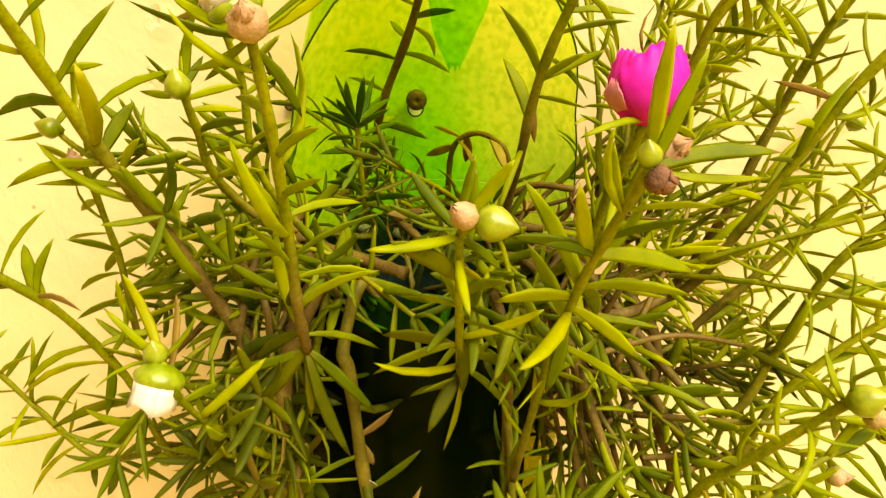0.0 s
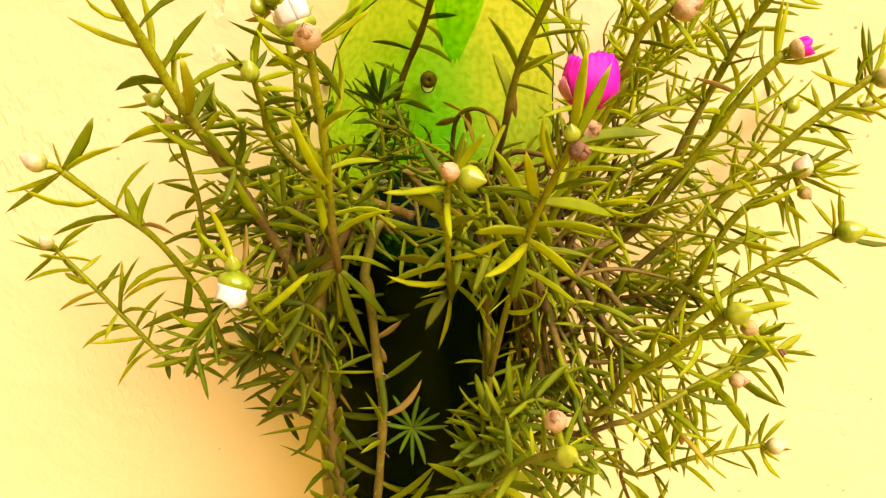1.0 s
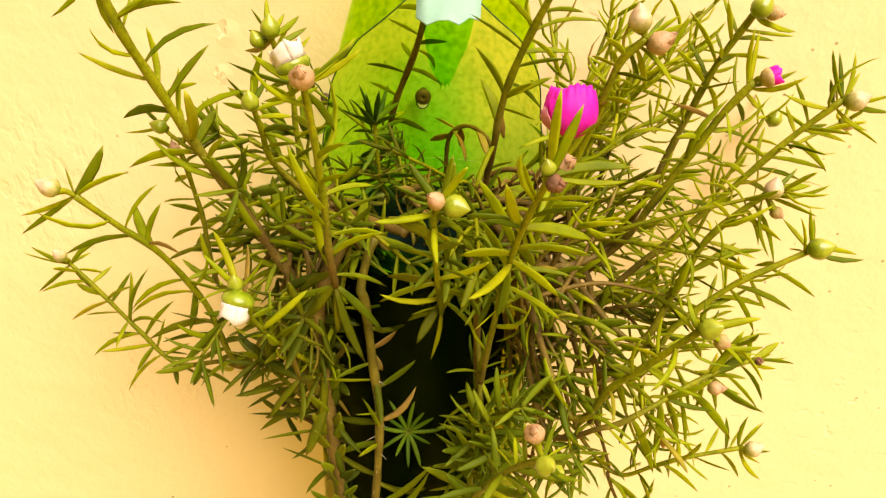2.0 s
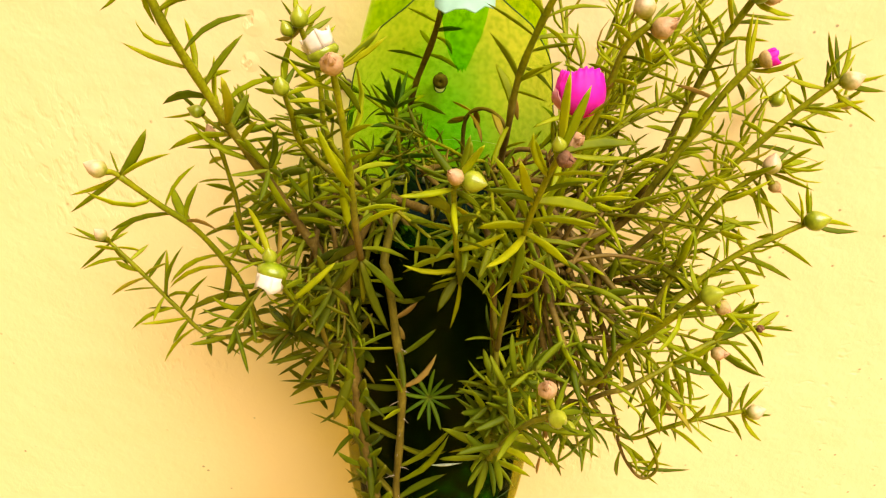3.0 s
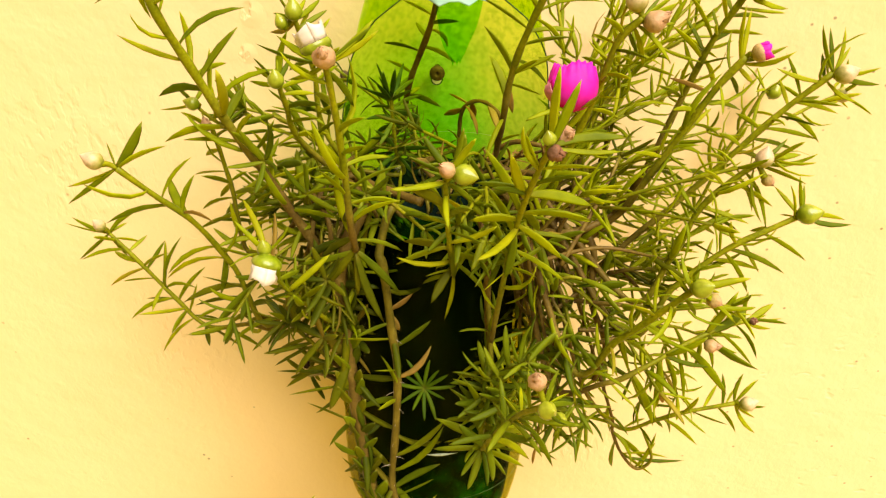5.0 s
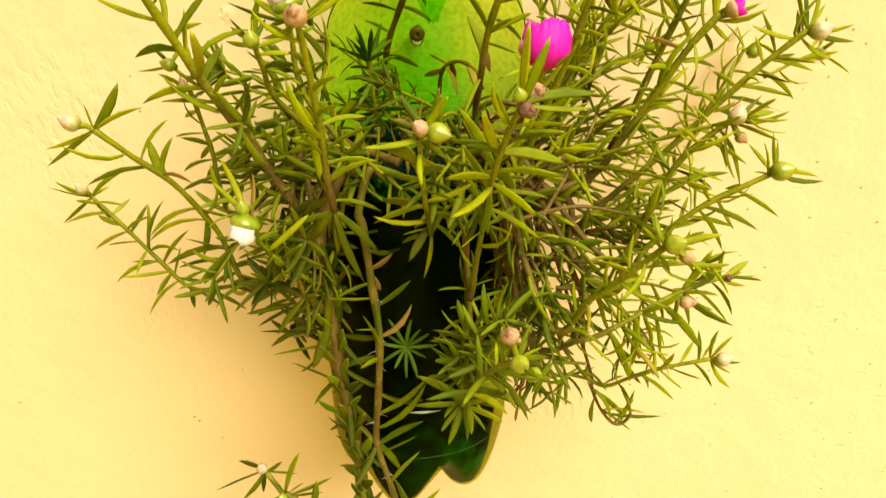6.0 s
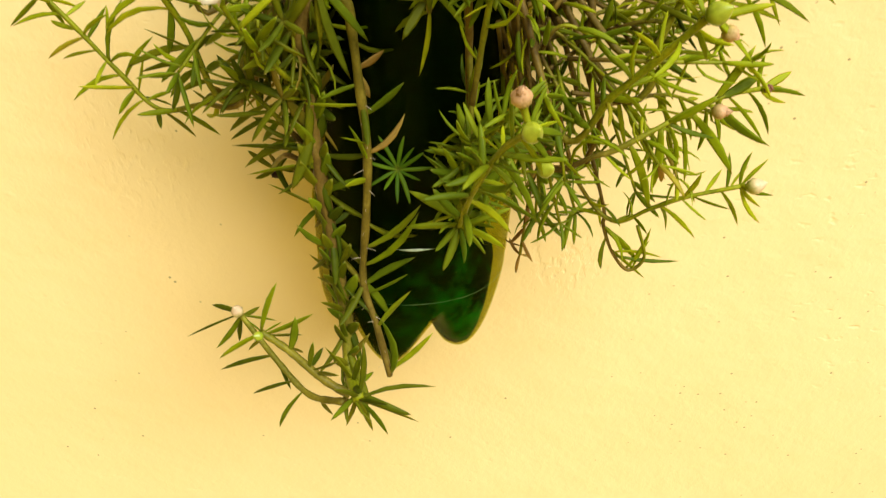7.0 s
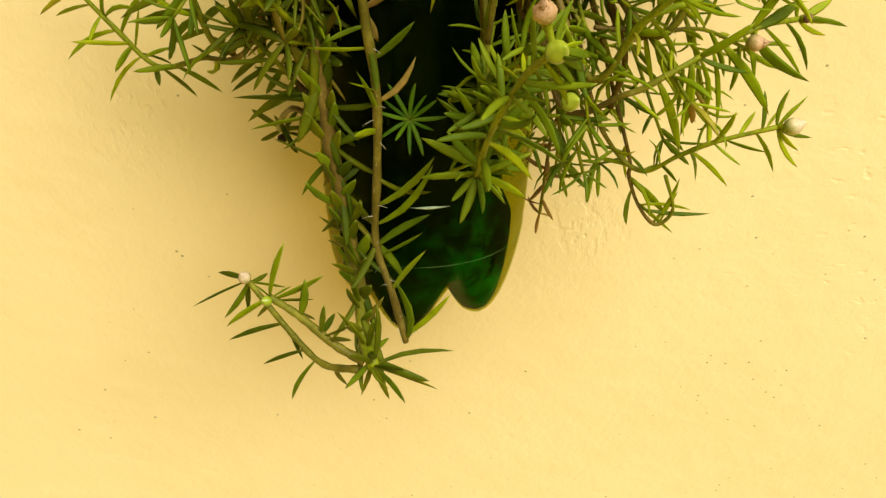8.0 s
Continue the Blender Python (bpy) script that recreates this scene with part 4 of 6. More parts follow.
s, line = stem(left_plant, [(-0.0755, 0.2850, 1.4514), (-0.0797, 0.2800, 1.4886), (-0.0823, 0.2780, 1.5111), (-0.0842, 0.2770, 1.5154)], r=(1.5, 1.1), brown=0.5, leafy=0.3, gap=0.0147, length=0.0194, tip=0)
leaves(s, line, "slim", [(0.853, -18.4, 15.2, -8.2, -6), (0.816, -6.8, -13.0, 9.5, -4), (0.822, 4.8, 9.9, -0.2, 4), (0.771, -18.1, 11.9, -11.4, -7), (0.783, 14.4, -12.1, 7.7, 4), (0.772, 7.6, 10.1, -12.0, 8), (0.756, -8.5, 11.2, -11.6, 0), (0.717, -20.9, 11.2, -12.9, -5), (0.715, 18.4, -3.1, 5.2, 5), (0.66, 15.4, 6.1, 3.3, 5), (1, -8.0, 6.6, 1.6, 9), (1, -11.9, 7.4, 2.0, 0), (1, -3.9, 7.7, 2.3, 0), (0.999, 2.7, 7.0, 2.2, 0), (0.918, -9.5, 10.2, -6.8, -5), (0.643, -9.3, 10.1, -8.9, -6)])
leaves(s, line, "broad", [(0.818, -8.5, 10.2, -11.5, 0)])
bud(s, (-0.0835, 0.2770, 1.5158), (-0.2, 0, 1), "tan", 0.0039)
s, line = stem(left_plant, [(-0.0746, 0.2680, 1.5173), (-0.0823, 0.2720, 1.5213), (-0.0864, 0.2740, 1.5245)], r=(1.0, 0.8), brown=0.0, leafy=0.3, gap=0.0369, length=0.0171, tip=0, rooted=False)
leaves(s, line, "slim", [(1, -16.1, 7.3, -5.0, 6), (1, 2.9, 8.5, 4.7, 0), (1, -8.0, 7.5, 3.3, -3)])
bud(s, (-0.0863, 0.2740, 1.5252), (-0.8, 0, 0.3), "green", 0.0047)
s, line = stem(left_plant, [(-0.0350, 0.2600, 1.4366), (-0.0491, 0.2450, 1.4554), (-0.0542, 0.2350, 1.4721), (-0.0567, 0.2340, 1.4834)], r=(1.5, 1.1), brown=0.2, leafy=0.2, gap=0.0049, length=0.0228, tip=4)
leaves(s, line, "shaded", [(0.78, -12.3, 12.3, 6.1, -4), (0.78, 11.5, -10.9, 14.7, 0), (0.686, 9.6, 11.2, 4.4, 0), (0.84, -5.9, -13.3, 5.5, -5), (0.876, -15.1, 13.9, -14.3, 0), (0.732, -5.8, -11.5, 1.1, 0), (0.686, -6.4, 11.5, 4.3, 0), (0.913, 6.3, 9.9, -2.2, 0), (0.64, 10.3, 11.3, 0.3, 0), (0.602, -9.1, 12.8, -15.8, 0), (0.974, 5.4, 6.7, -5.3, 4), (0.991, -9.6, 6.4, -1.5, -3)])
bud(s, (-0.0559, 0.2320, 1.4878), (0, -0.2, 1), "green", 0.0048)
bud(s, (-0.0556, 0.2280, 1.4813), (-0.25, -0.45, -0.8), "white", 0.0100)
s, line = stem(left_plant, [(-0.0162, 0.3300, 1.4896), (-0.0084, 0.3170, 1.5178), (0.0000, 0.3100, 1.5398), (0.0056, 0.3050, 1.5584), (0.0116, 0.3000, 1.5745)], r=(1.9, 1.5), brown=0.9, leafy=0.25, gap=0.8910, length=0.0217, tip=0)
leaves(s, line, "slim", [(0.814, -12.3, 9.3, 4.1, -5), (0.793, 11.3, -11.0, 3.4, 4), (0.777, 7.1, 14.2, -11.4, 11), (0.724, 13.5, -11.4, -3.7, 7), (0.71, -16.4, 11.3, 0.6, -9), (0.754, -4.7, 10.8, 3.3, 0), (0.641, -11.8, 12.6, 1.9, -4), (0.562, 15.2, -12.1, -1.6, 6), (0.555, 5.9, 13.3, -0.4, 4), (0.873, -11.0, -11.6, 3.8, -8)])
s, line = stem(left_plant, [(-0.0132, 0.3060, 1.4797), (-0.0145, 0.3030, 1.4916), (-0.0151, 0.3000, 1.5079), (-0.0151, 0.2990, 1.5167)], r=(1.4, 1.0), brown=0.3, leafy=0.1, gap=0.0120, length=0.0185, tip=0, shapes=OLD_SHADED_NARROW)
leaves(s, line, "fresh", [(1, -6.2, 8.5, 12.5, 0), (1, -1.4, -14.8, 16.4, 4), (1, 3.8, 9.8, 8.5, -4), (0.988, -8.2, -11.0, 8.5, -5), (0.98, -14.2, 12.6, 2.8, -3), (0.987, 9.7, -11.9, 8.8, 5), (0.961, 11.5, 13.6, -0.1, 5), (0.934, 12.2, -10.8, 1.7, 3), (0.92, 2.8, 9.7, -11.8, 3), (0.907, -10.1, -10.9, 3.6, -6), (0.892, 7.8, 16.2, -9.4, 5), (0.878, -8.2, 10.5, -8.4, -5), (0.731, -13.7, 13.9, -7.9, -4), (0.746, -7.4, -14.6, 14.8, -3), (0.746, 4.8, 15.6, 3.4, -4), (0.74, 15.8, -11.0, 5.2, 5), (0.731, 10.4, 4.6, -6.0, 5), (0.716, -7.8, -13.2, -1.8, -5), (0.714, 6.8, -4.4, -7.2, 4)])
leaves(s, line, "fresh", [(1, -3.1, -15.8, 14.5, 0), (1, 7.0, 13.8, 4.9, 0)])
leaves(s, line, "fresh", [(1, -10.6, 14.3, 4.8, -4), (1, 3.2, -13.7, 17.0, 0), (1, 9.4, 10.9, 4.6, 4), (0.961, -9.8, 10.7, -3.9, -4), (0.947, 10.3, 12.1, -3.3, 5), (0.892, -5.2, -10.7, -6.6, 0), (0.806, 10.8, 12.2, -3.0, 5), (0.791, -9.8, -12.5, 6.5, -5), (0.701, -7.3, -11.3, -5.4, 0), (0.701, 7.4, 3.8, -6.0, 4), (0.987, 5.0, 12.3, 12.5, 0), (0.988, -4.5, -13.3, 12.2, 0)])

# the spreading plant
s, line = stem(right_plant, [(0.0288, 0.3000, 1.4862), (0.0294, 0.2850, 1.5146), (0.0318, 0.2760, 1.5354), (0.0373, 0.2680, 1.5547), (0.0454, 0.2600, 1.5755)], r=(1.9, 1.5), brown=0.6, leafy=0.3, gap=0.0350, length=0.0251, tip=0)
leaves(s, line, "slim", [(0.818, -17.3, 0.0, 11.8, -3), (0.879, -10.3, -9.4, 11.3, -5), (0.917, 15.4, 12.2, -2.7, 6), (0.863, 23.0, 0.0, 3.5, 12), (0.812, 18.1, 6.6, -1.7, 6), (0.773, 17.7, 0.0, 2.7, 6), (0.851, 12.7, 7.6, -15.9, 13), (0.68, 8.8, -13.0, 10.1, 5), (0.73, 13.1, 10.0, -13.0, 9), (0.655, 10.9, -11.5, -0.4, 4), (0.44, 8.6, -13.1, 8.8, 5), (0.465, -4.5, 11.1, -12.5, -4)])
leaves(s, line, "broad", [(0.691, -10.7, -1.8, 17.7, -7), (0.602, -6.0, 7.4, 15.0, -9)])
leaves(s, line, "dry", [(0.642, 2.8, 10.3, -13.7, 0)])
s, line = stem(right_plant, [(0.0397, 0.2650, 1.4781), (0.0493, 0.2600, 1.5044), (0.0584, 0.2550, 1.5320), (0.0635, 0.2520, 1.5513), (0.0703, 0.2500, 1.5596)], r=(1.5, 1.6), brown=0.1, leafy=0.3, gap=0.0097, length=0.0187, tip=2)
leaves(s, line, "slim", [(1, 6.7, 5.5, 5.6, 0), (1, 11.3, 6.9, 5.3, 0), (1, 12.9, 5.1, 3.5, -2), (0.986, 13.9, 5.1, -1.9, -4), (0.977, 13.4, 0.0, -13.4, 8), (0.972, 6.6, 7.2, -16.2, 4), (0.956, 6.3, 9.4, -10.6, 0), (0.941, -9.9, -14.4, 9.3, -4), (0.912, -6.2, 10.8, 0.6, -4), (0.896, 9.0, -10.7, 0.2, 6), (0.848, -6.9, 11.2, 0.5, -5), (0.831, 6.9, -10.1, 1.5, 5), (0.798, -7.9, 12.0, -8.0, -6), (0.763, 6.8, -13.0, 4.0, 6), (0.729, 13.0, 11.8, -8.4, 6), (0.657, 12.4, 6.0, -2.5, 5), (0.612, -7.9, 6.9, 2.5, -5)])
bud(s, (0.0740, 0.2500, 1.5590), (0.5, -0.3, 0.4), "tan", 0.0066)
bud(s, (0.0679, 0.2520, 1.5651), (-0.15, 0, 1), "blush", 0.0066)
s, line = stem(right_plant, [(0.0237, 0.2480, 1.4310), (0.0273, 0.2370, 1.4679), (0.0303, 0.2250, 1.4980), (0.0343, 0.2130, 1.5213), (0.0379, 0.2070, 1.5339)], r=(1.35, 1.25), brown=0.15, rooted=False, leafy=0.2, gap=0.0204, length=0.0262, tip=0)
leaves(s, line, "slim", [(1, 21.6, 3.4, -3.0, -5), (0.909, 18.0, 0.0, 0.2, 6), (0.838, 12.7, -9.8, 7.9, 5), (0.785, 9.3, 11.7, -0.4, 4), (0.915, -5.5, -9.3, 14.9, 3), (0.79, -12.0, -10.3, 7.8, -4), (0.692, 14.7, 6.8, -1.6, 5), (0.525, 20.1, 0.0, -14.3, 4), (0.596, 20.8, 0.0, -2.6, 6)])
leaves(s, line, "broad", [(1, 21.6, 0.0, 2.5, 7), (0.773, -6.2, -10.7, 20.4, 2), (0.701, -12.0, 0.0, 23.0, -5), (0.809, -17.3, 0.0, 3.3, -4), (0.795, 21.6, 4.8, -6.9, 6), (0.702, 23.3, 0.0, -3.0, 7), (0.712, 7.8, 13.9, -15.6, 4), (0.669, -16.5, -2.2, 0.9, -8), (0.598, -9.5, -6.2, 21.0, -4), (0.608, -3.2, 0.0, -19.1, 5), (0.644, 16.0, -0.0, -13.8, 4)])
leaves(s, line, "slim", [(0.404, -8.5, -12.8, 0.2, -5), (0.434, 12.0, 8.7, -10.5, 5), (0.494, -8.9, -11.4, 12.2, -5)])
leaves(s, line, "broad", [(1, 1.2, 0.0, 24.3, 2), (1, 7.1, 0.0, 20.0, 0), (0.463, -7.1, 10.4, -8.8, -5)])
bud(s, (0.0390, 0.2070, 1.5330), (0.45, -0.1, -0.2), "brown", 0.0056)
bud(s, (0.0420, 0.2125, 1.5362), (0.4, -0.6, 0.5), "tan", 0.0056)
bud(s, (0.0370, 0.2080, 1.5370), (-0.2, -0.2, 0.8), "green", 0.0039)
s, line = stem(right_plant, [(0.0505, 0.2900, 1.4560), (0.0740, 0.2900, 1.4642), (0.0865, 0.2850, 1.4902), (0.0963, 0.2850, 1.5176), (0.1036, 0.2800, 1.5431), (0.1121, 0.2750, 1.5628)], r=(2.1, 1.5), brown=0.72, leafy=0.3, gap=0.0109, length=0.0206, tip=0)
leaves(s, line, "slim", [(0.888, -12.3, 0.0, 18.4, -6), (0.911, -0.4, 9.7, 5.6, 4), (0.95, -3.7, 9.7, 10.6, 0), (0.933, -7.7, -10.7, 16.3, 0), (0.941, 18.7, 11.6, -3.5, 4), (0.908, 15.1, -2.6, -0.5, 4), (0.874, 12.2, 9.8, -0.2, -3), (0.884, 11.6, 10.6, 1.7, 3), (0.995, 17.8, 6.4, -7.8, -9), (0.994, 8.9, 5.7, -6.2, -4), (0.858, -5.8, 10.8, 11.0, -4), (0.848, -15.4, -9.5, 15.1, -5), (0.82, -3.1, 9.7, 10.1, 3), (0.836, 7.7, -13.2, 7.0, 5), (0.852, 8.1, 6.8, -15.9, 8), (0.762, -14.2, -12.3, 9.5, -5), (0.731, 16.2, 14.1, -6.1, 6), (0.698, -14.1, -9.3, 6.8, -5), (0.68, 14.6, 10.6, -10.2, 6)])
bud(s, (0.1126, 0.2750, 1.5641), (0.4, 0, 0.7), "green", 0.0066)
bud(s, (0.1177, 0.2770, 1.5619), (0.7, 0, -0.1), "tan", 0.0047)
s, line = stem(right_plant, [(0.0532, 0.2750, 1.4593), (0.0736, 0.2700, 1.4777), (0.0833, 0.2650, 1.4972), (0.0933, 0.2620, 1.5176), (0.1012, 0.2600, 1.5330), (0.1090, 0.2590, 1.5438)], r=(2.1, 1.6), brown=0.55, leafy=0.3, gap=0.0121, length=0.0206, tip=0)
leaves(s, line, "slim", [(0.984, -1.4, 0.0, 19.4, 5), (0.99, 1.4, 4.4, 16.3, 2), (0.989, 17.5, 7.0, 3.0, -3), (0.985, 14.5, -8.3, 6.2, -12), (0.975, 12.4, 13.2, -10.9, 0), (0.953, 7.9, 9.6, -11.0, 4), (0.9, -13.8, 7.7, 3.7, -4), (0.927, -2.3, -14.0, -6.1, 5), (0.877, 18.0, 12.6, -7.4, 6), (0.852, -12.9, -12.6, 5.8, -6), (0.822, 16.5, 13.5, -10.1, 6), (0.796, -12.6, -10.8, 4.7, -6), (0.759, 16.0, 10.7, -8.3, 6), (0.727, -13.9, -9.2, 6.2, -5), (0.694, 15.8, 12.4, -11.0, 5)])
bud(s, (0.1130, 0.2590, 1.5460), (0.9, -0.1, 0.35), "pink", 0.0059)
s, line = stem(right_plant, [(0.0598, 0.2800, 1.4422), (0.0862, 0.2800, 1.4643), (0.1064, 0.2800, 1.4850), (0.1206, 0.2780, 1.5029), (0.1343, 0.2770, 1.5188), (0.1475, 0.2750, 1.5325)], r=(2.0, 1.5), brown=0.5, leafy=0.3, gap=0.0119, length=0.0206, tip=0)
leaves(s, line, "slim", [(1, -7.8, 0.0, 17.9, 4), (1, -2.1, 6.0, 15.3, 0), (1, 2.7, 4.7, 15.6, -7), (1, 8.1, 8.0, 7.4, 0), (0.983, 0.7, 7.8, 7.7, 0), (0.99, 0.7, 7.3, 7.7, 0), (1, 17.1, 0.0, 2.0, -9), (0.997, 19.9, 2.2, -4.8, -5), (0.985, 15.6, 2.9, -10.1, -9), (0.977, -17.4, 0.0, 5.4, 4), (0.936, -8.8, 0.0, 16.7, -4), (0.911, -2.7, 6.5, 8.7, 0), (0.922, 21.6, 7.5, -7.6, 4), (0.886, 11.3, -9.8, -0.5, 4), (0.897, 16.7, 0.0, -12.7, 7), (0.854, 22.0, 0.0, -5.0, 5), (0.826, 20.4, 4.8, -7.0, 4), (0.926, 16.2, -3.8, -1.0, 3), (0.85, -6.0, 12.3, 2.1, -4)])
leaves(s, line, "slim", [(0.832, 6.5, 12.1, -19.6, 5), (0.804, -14.5, -12.6, 11.1, -5), (0.793, 17.4, 12.8, -11.5, 6), (0.764, -15.5, -13.5, 9.8, -6), (0.741, 16.1, 12.1, -10.9, 6), (0.722, -13.7, -11.7, 8.4, -5)])
bud(s, (0.1510, 0.2750, 1.5330), (0.8, -0.1, 0.35), "blush", 0.0066)
s, line = stem(right_plant, [(0.0783, 0.2550, 1.4476), (0.0915, 0.2520, 1.4678), (0.0983, 0.2500, 1.4895), (0.1067, 0.2500, 1.5002), (0.1157, 0.2490, 1.5090)], r=(1.8, 1.4), brown=0.4, leafy=0.3, gap=0.0091, length=0.0196, tip=0)
leaves(s, line, "slim", [(1, 12.1, 6.9, 6.6, -3), (0.998, 19.5, -0.0, -8.1, 2), (1, 14.7, 7.4, -1.7, 4), (0.994, 6.9, 0.0, -23.1, -10), (0.971, 12.2, 0.0, -24.2, 10), (0.938, 16.9, -0.0, -10.6, 5), (0.901, 9.0, -8.2, 7.5, 5), (0.953, 11.0, 7.4, -18.1, 8), (0.855, 16.8, -4.3, -4.6, 5), (0.846, 18.3, 6.4, -11.9, 5), (0.919, -13.6, -14.3, 13.6, -4), (0.882, -4.9, 11.5, -3.2, -5), (0.838, -10.9, -10.2, 10.8, -5), (0.814, 14.4, 12.4, -12.2, 5)])
leaves(s, line, "broad", [(1, 17.7, 5.9, 0.5, 5)])
bud(s, (0.1170, 0.2490, 1.5120), (0.1, 0, 1), "blush", 0.0059)
bud(s, (0.1202, 0.2500, 1.5030), (0.7, 0, -0.6), "tan", 0.0039)
s, line = stem(right_plant, [(0.0764, 0.2500, 1.4347), (0.0930, 0.2480, 1.4576), (0.1096, 0.2480, 1.4739), (0.1241, 0.2470, 1.4835), (0.1347, 0.2470, 1.4893)], r=(1.8, 1.4), brown=0.4, leafy=0.3, gap=0.0091, length=0.0196, tip=0)
leaves(s, line, "slim", [(1, -2.0, 4.2, 14.1, 0), (1, 1.4, 6.7, 9.6, -4), (0.991, -3.2, 6.4, -2.2, -5), (1, 17.2, 1.8, -3.0, 6), (1, 19.1, 0.0, -3.9, -9), (0.996, -9.0, 5.4, 9.5, -2), (0.921, 18.7, 0.0, -12.1, 4), (0.85, 23.5, 0.0, -11.1, 6), (0.882, 12.2, 7.6, -18.5, 0), (0.885, 8.9, -9.2, 6.7, -3), (0.845, 9.8, 11.2, -0.5, -3), (0.87, -8.3, -11.1, 16.1, 3), (0.813, 21.8, 5.5, -8.4, 5), (0.789, 10.5, 6.0, -0.9, 0), (0.841, 12.5, 0.0, -19.0, 6), (0.795, 4.9, 8.1, 7.0, 0), (0.824, -7.0, 10.2, 0.5, -5), (0.776, -4.9, 5.9, -1.7, -5), (0.747, 16.3, 4.8, -12.9, 5)])
bud(s, (0.1360, 0.2470, 1.4910), (0.7, -0.3, 0.3), "green", 0.0070)
s, line = stem(right_plant, [(0.0554, 0.2400, 1.4259), (0.0691, 0.2300, 1.4461), (0.0803, 0.2240, 1.4618), (0.0910, 0.2180, 1.4777)], r=(1.9, 1.5), brown=0.45, leafy=0.25, gap=0.0076, length=0.0196, tip=1)
leaves(s, line, "slim", [(0.997, 1.7, 5.6, 8.0, 0), (0.988, -3.6, 6.4, 10.7, 5), (0.98, -6.7, 6.3, 6.0, -3), (1, 10.4, 5.2, -3.6, 3), (0.998, 16.2, 0.0, -15.1, 5), (0.964, 8.5, 8.2, -13.9, 5), (0.9, 20.3, 11.2, -6.4, 5), (0.885, -13.1, -12.5, 13.7, -5), (0.851, 13.9, 10.0, -15.7, 5), (0.817, -12.0, -14.5, 15.1, -5), (0.786, 14.7, 13.1, -18.7, 5)])
bud(s, (0.0920, 0.2180, 1.4790), (0.5, -0.5, 0.5), "green", 0.0066)
bud(s, (0.0984, 0.2220, 1.4713), (0.7, 0, -0.5), "tan", 0.0047)
s, line = stem(right_plant, [(0.0485, 0.2500, 1.4117), (0.0695, 0.2400, 1.4177), (0.0843, 0.2400, 1.4257), (0.1001, 0.2450, 1.4328), (0.1144, 0.2500, 1.4367), (0.1290, 0.2570, 1.4359)], r=(2.0, 1.1), brown=0.5, leafy=0.35, gap=0.0132, length=0.0196, tip=0)
leaves(s, line, "slim", [(1, 10.1, 6.9, -2.5, 0), (1, 16.8, 6.5, -4.0, -3), (1, 18.0, 3.2, -4.5, 4), (0.993, 13.9, 6.0, -8.5, -6), (0.99, 0.6, 3.8, 12.0, 6), (0.963, 12.2, 0.0, -18.0, 7), (0.918, 17.6, 0.0, -18.7, 4), (0.881, 9.9, 5.1, -21.2, 9), (0.803, 18.4, 0.0, -6.0, -3), (0.803, 6.0, 0.0, -22.1, 10), (0.828, 6.9, -0.0, -28.5, 5), (0.776, 3.6, 8.4, -22.9, 0)])
leaves(s, line, "broad", [(1, 11.2, 5.4, 4.3, 0), (0.897, 24.0, 0.0, -18.8, -7), (0.845, 21.4, -0.0, -26.3, 5), (0.893, 9.6, -0.0, 20.5, -2), (0.904, 14.0, 2.9, 8.6, -3), (0.79, 1.0, 0.0, -27.8, 4), (0.731, 11.8, 0.0, -28.1, 5)])
bud(s, (0.1300, 0.2570, 1.4370), (0.8, 0, 0.4), "brown", 0.0035)
bud(s, (0.1100, 0.2450, 1.4340), (0.7, -0.2, 0.1), "tan", 0.0050)
s, line = stem(right_plant, [(0.0609, 0.2620, 1.4107), (0.0727, 0.2620, 1.3846), (0.0848, 0.2580, 1.3757), (0.0957, 0.2520, 1.3862), (0.1069, 0.2490, 1.3937), (0.1264, 0.2470, 1.4004)], r=(1.2, 1.1), brown=0.45, leafy=0.35, gap=0.0232, length=0.0157, tip=0)
leaves(s, line, "slim", [(1, 2.4, 3.2, 13.5, 7), (1, 9.2, 3.1, 10.6, 0), (1, 9.8, 6.4, 7.1, 3), (1, 17.7, 7.6, -9.0, -4), (1, 11.8, -0.0, -17.1, -9), (1, 12.8, 5.0, -13.1, -3), (0.976, -1.0, 4.1, 14.0, -4), (0.897, 1.2, -10.7, 18.4, -3), (0.938, 9.4, 12.5, 3.1, 0), (0.915, 13.7, -6.8, -1.6, -5), (0.965, 14.2, 7.5, -22.1, 4), (0.855, 17.0, 0.0, -16.1, 5), (0.853, 9.7, 13.9, -22.4, 6), (0.686, -10.3, -7.1, -4.5, -5), (0.732, -14.5, 4.0, 1.7, -4), (0.794, 3.6, -11.7, -0.3, 4), (0.753, 14.0, 13.8, -7.0, 5)])
bud(s, (0.1310, 0.2470, 1.4020), (0.9, -0.1, 0.4), "blush", 0.0059)
s, line = stem(right_plant, [(0.0766, 0.2620, 1.3901), (0.0810, 0.2620, 1.3705), (0.0869, 0.2610, 1.3563), (0.0947, 0.2610, 1.3476), (0.1001, 0.2600, 1.3557), (0.0946, 0.2600, 1.3721)], r=(1.2, 0.9), brown=0.8, leafy=0.45, gap=0.0240, length=0.0194, tip=0)
leaves(s, line, "slim", [(0.817, 28.9, 0.0, -3.0, -4), (0.8, 17.1, 0.0, -16.2, 0), (0.809, 21.8, 0.0, -2.8, 9), (0.688, 6.9, -6.3, -6.2, 4), (0.862, 7.6, 0.0, 22.2, -6)])
leaves(s, line, "broad", [(0.768, 1.3, 4.0, -21.3, -7), (0.746, 16.9, 0.0, -18.0, 4)])
s, _ = stem(right_plant, [(0.1195, 0.3400, 1.4365), (0.1405, 0.3450, 1.4709), (0.1547, 0.3480, 1.5011)], r=(1.3, 1.0), brown=0.2, leafy=0.4, gap=0.0041, length=0.0176)
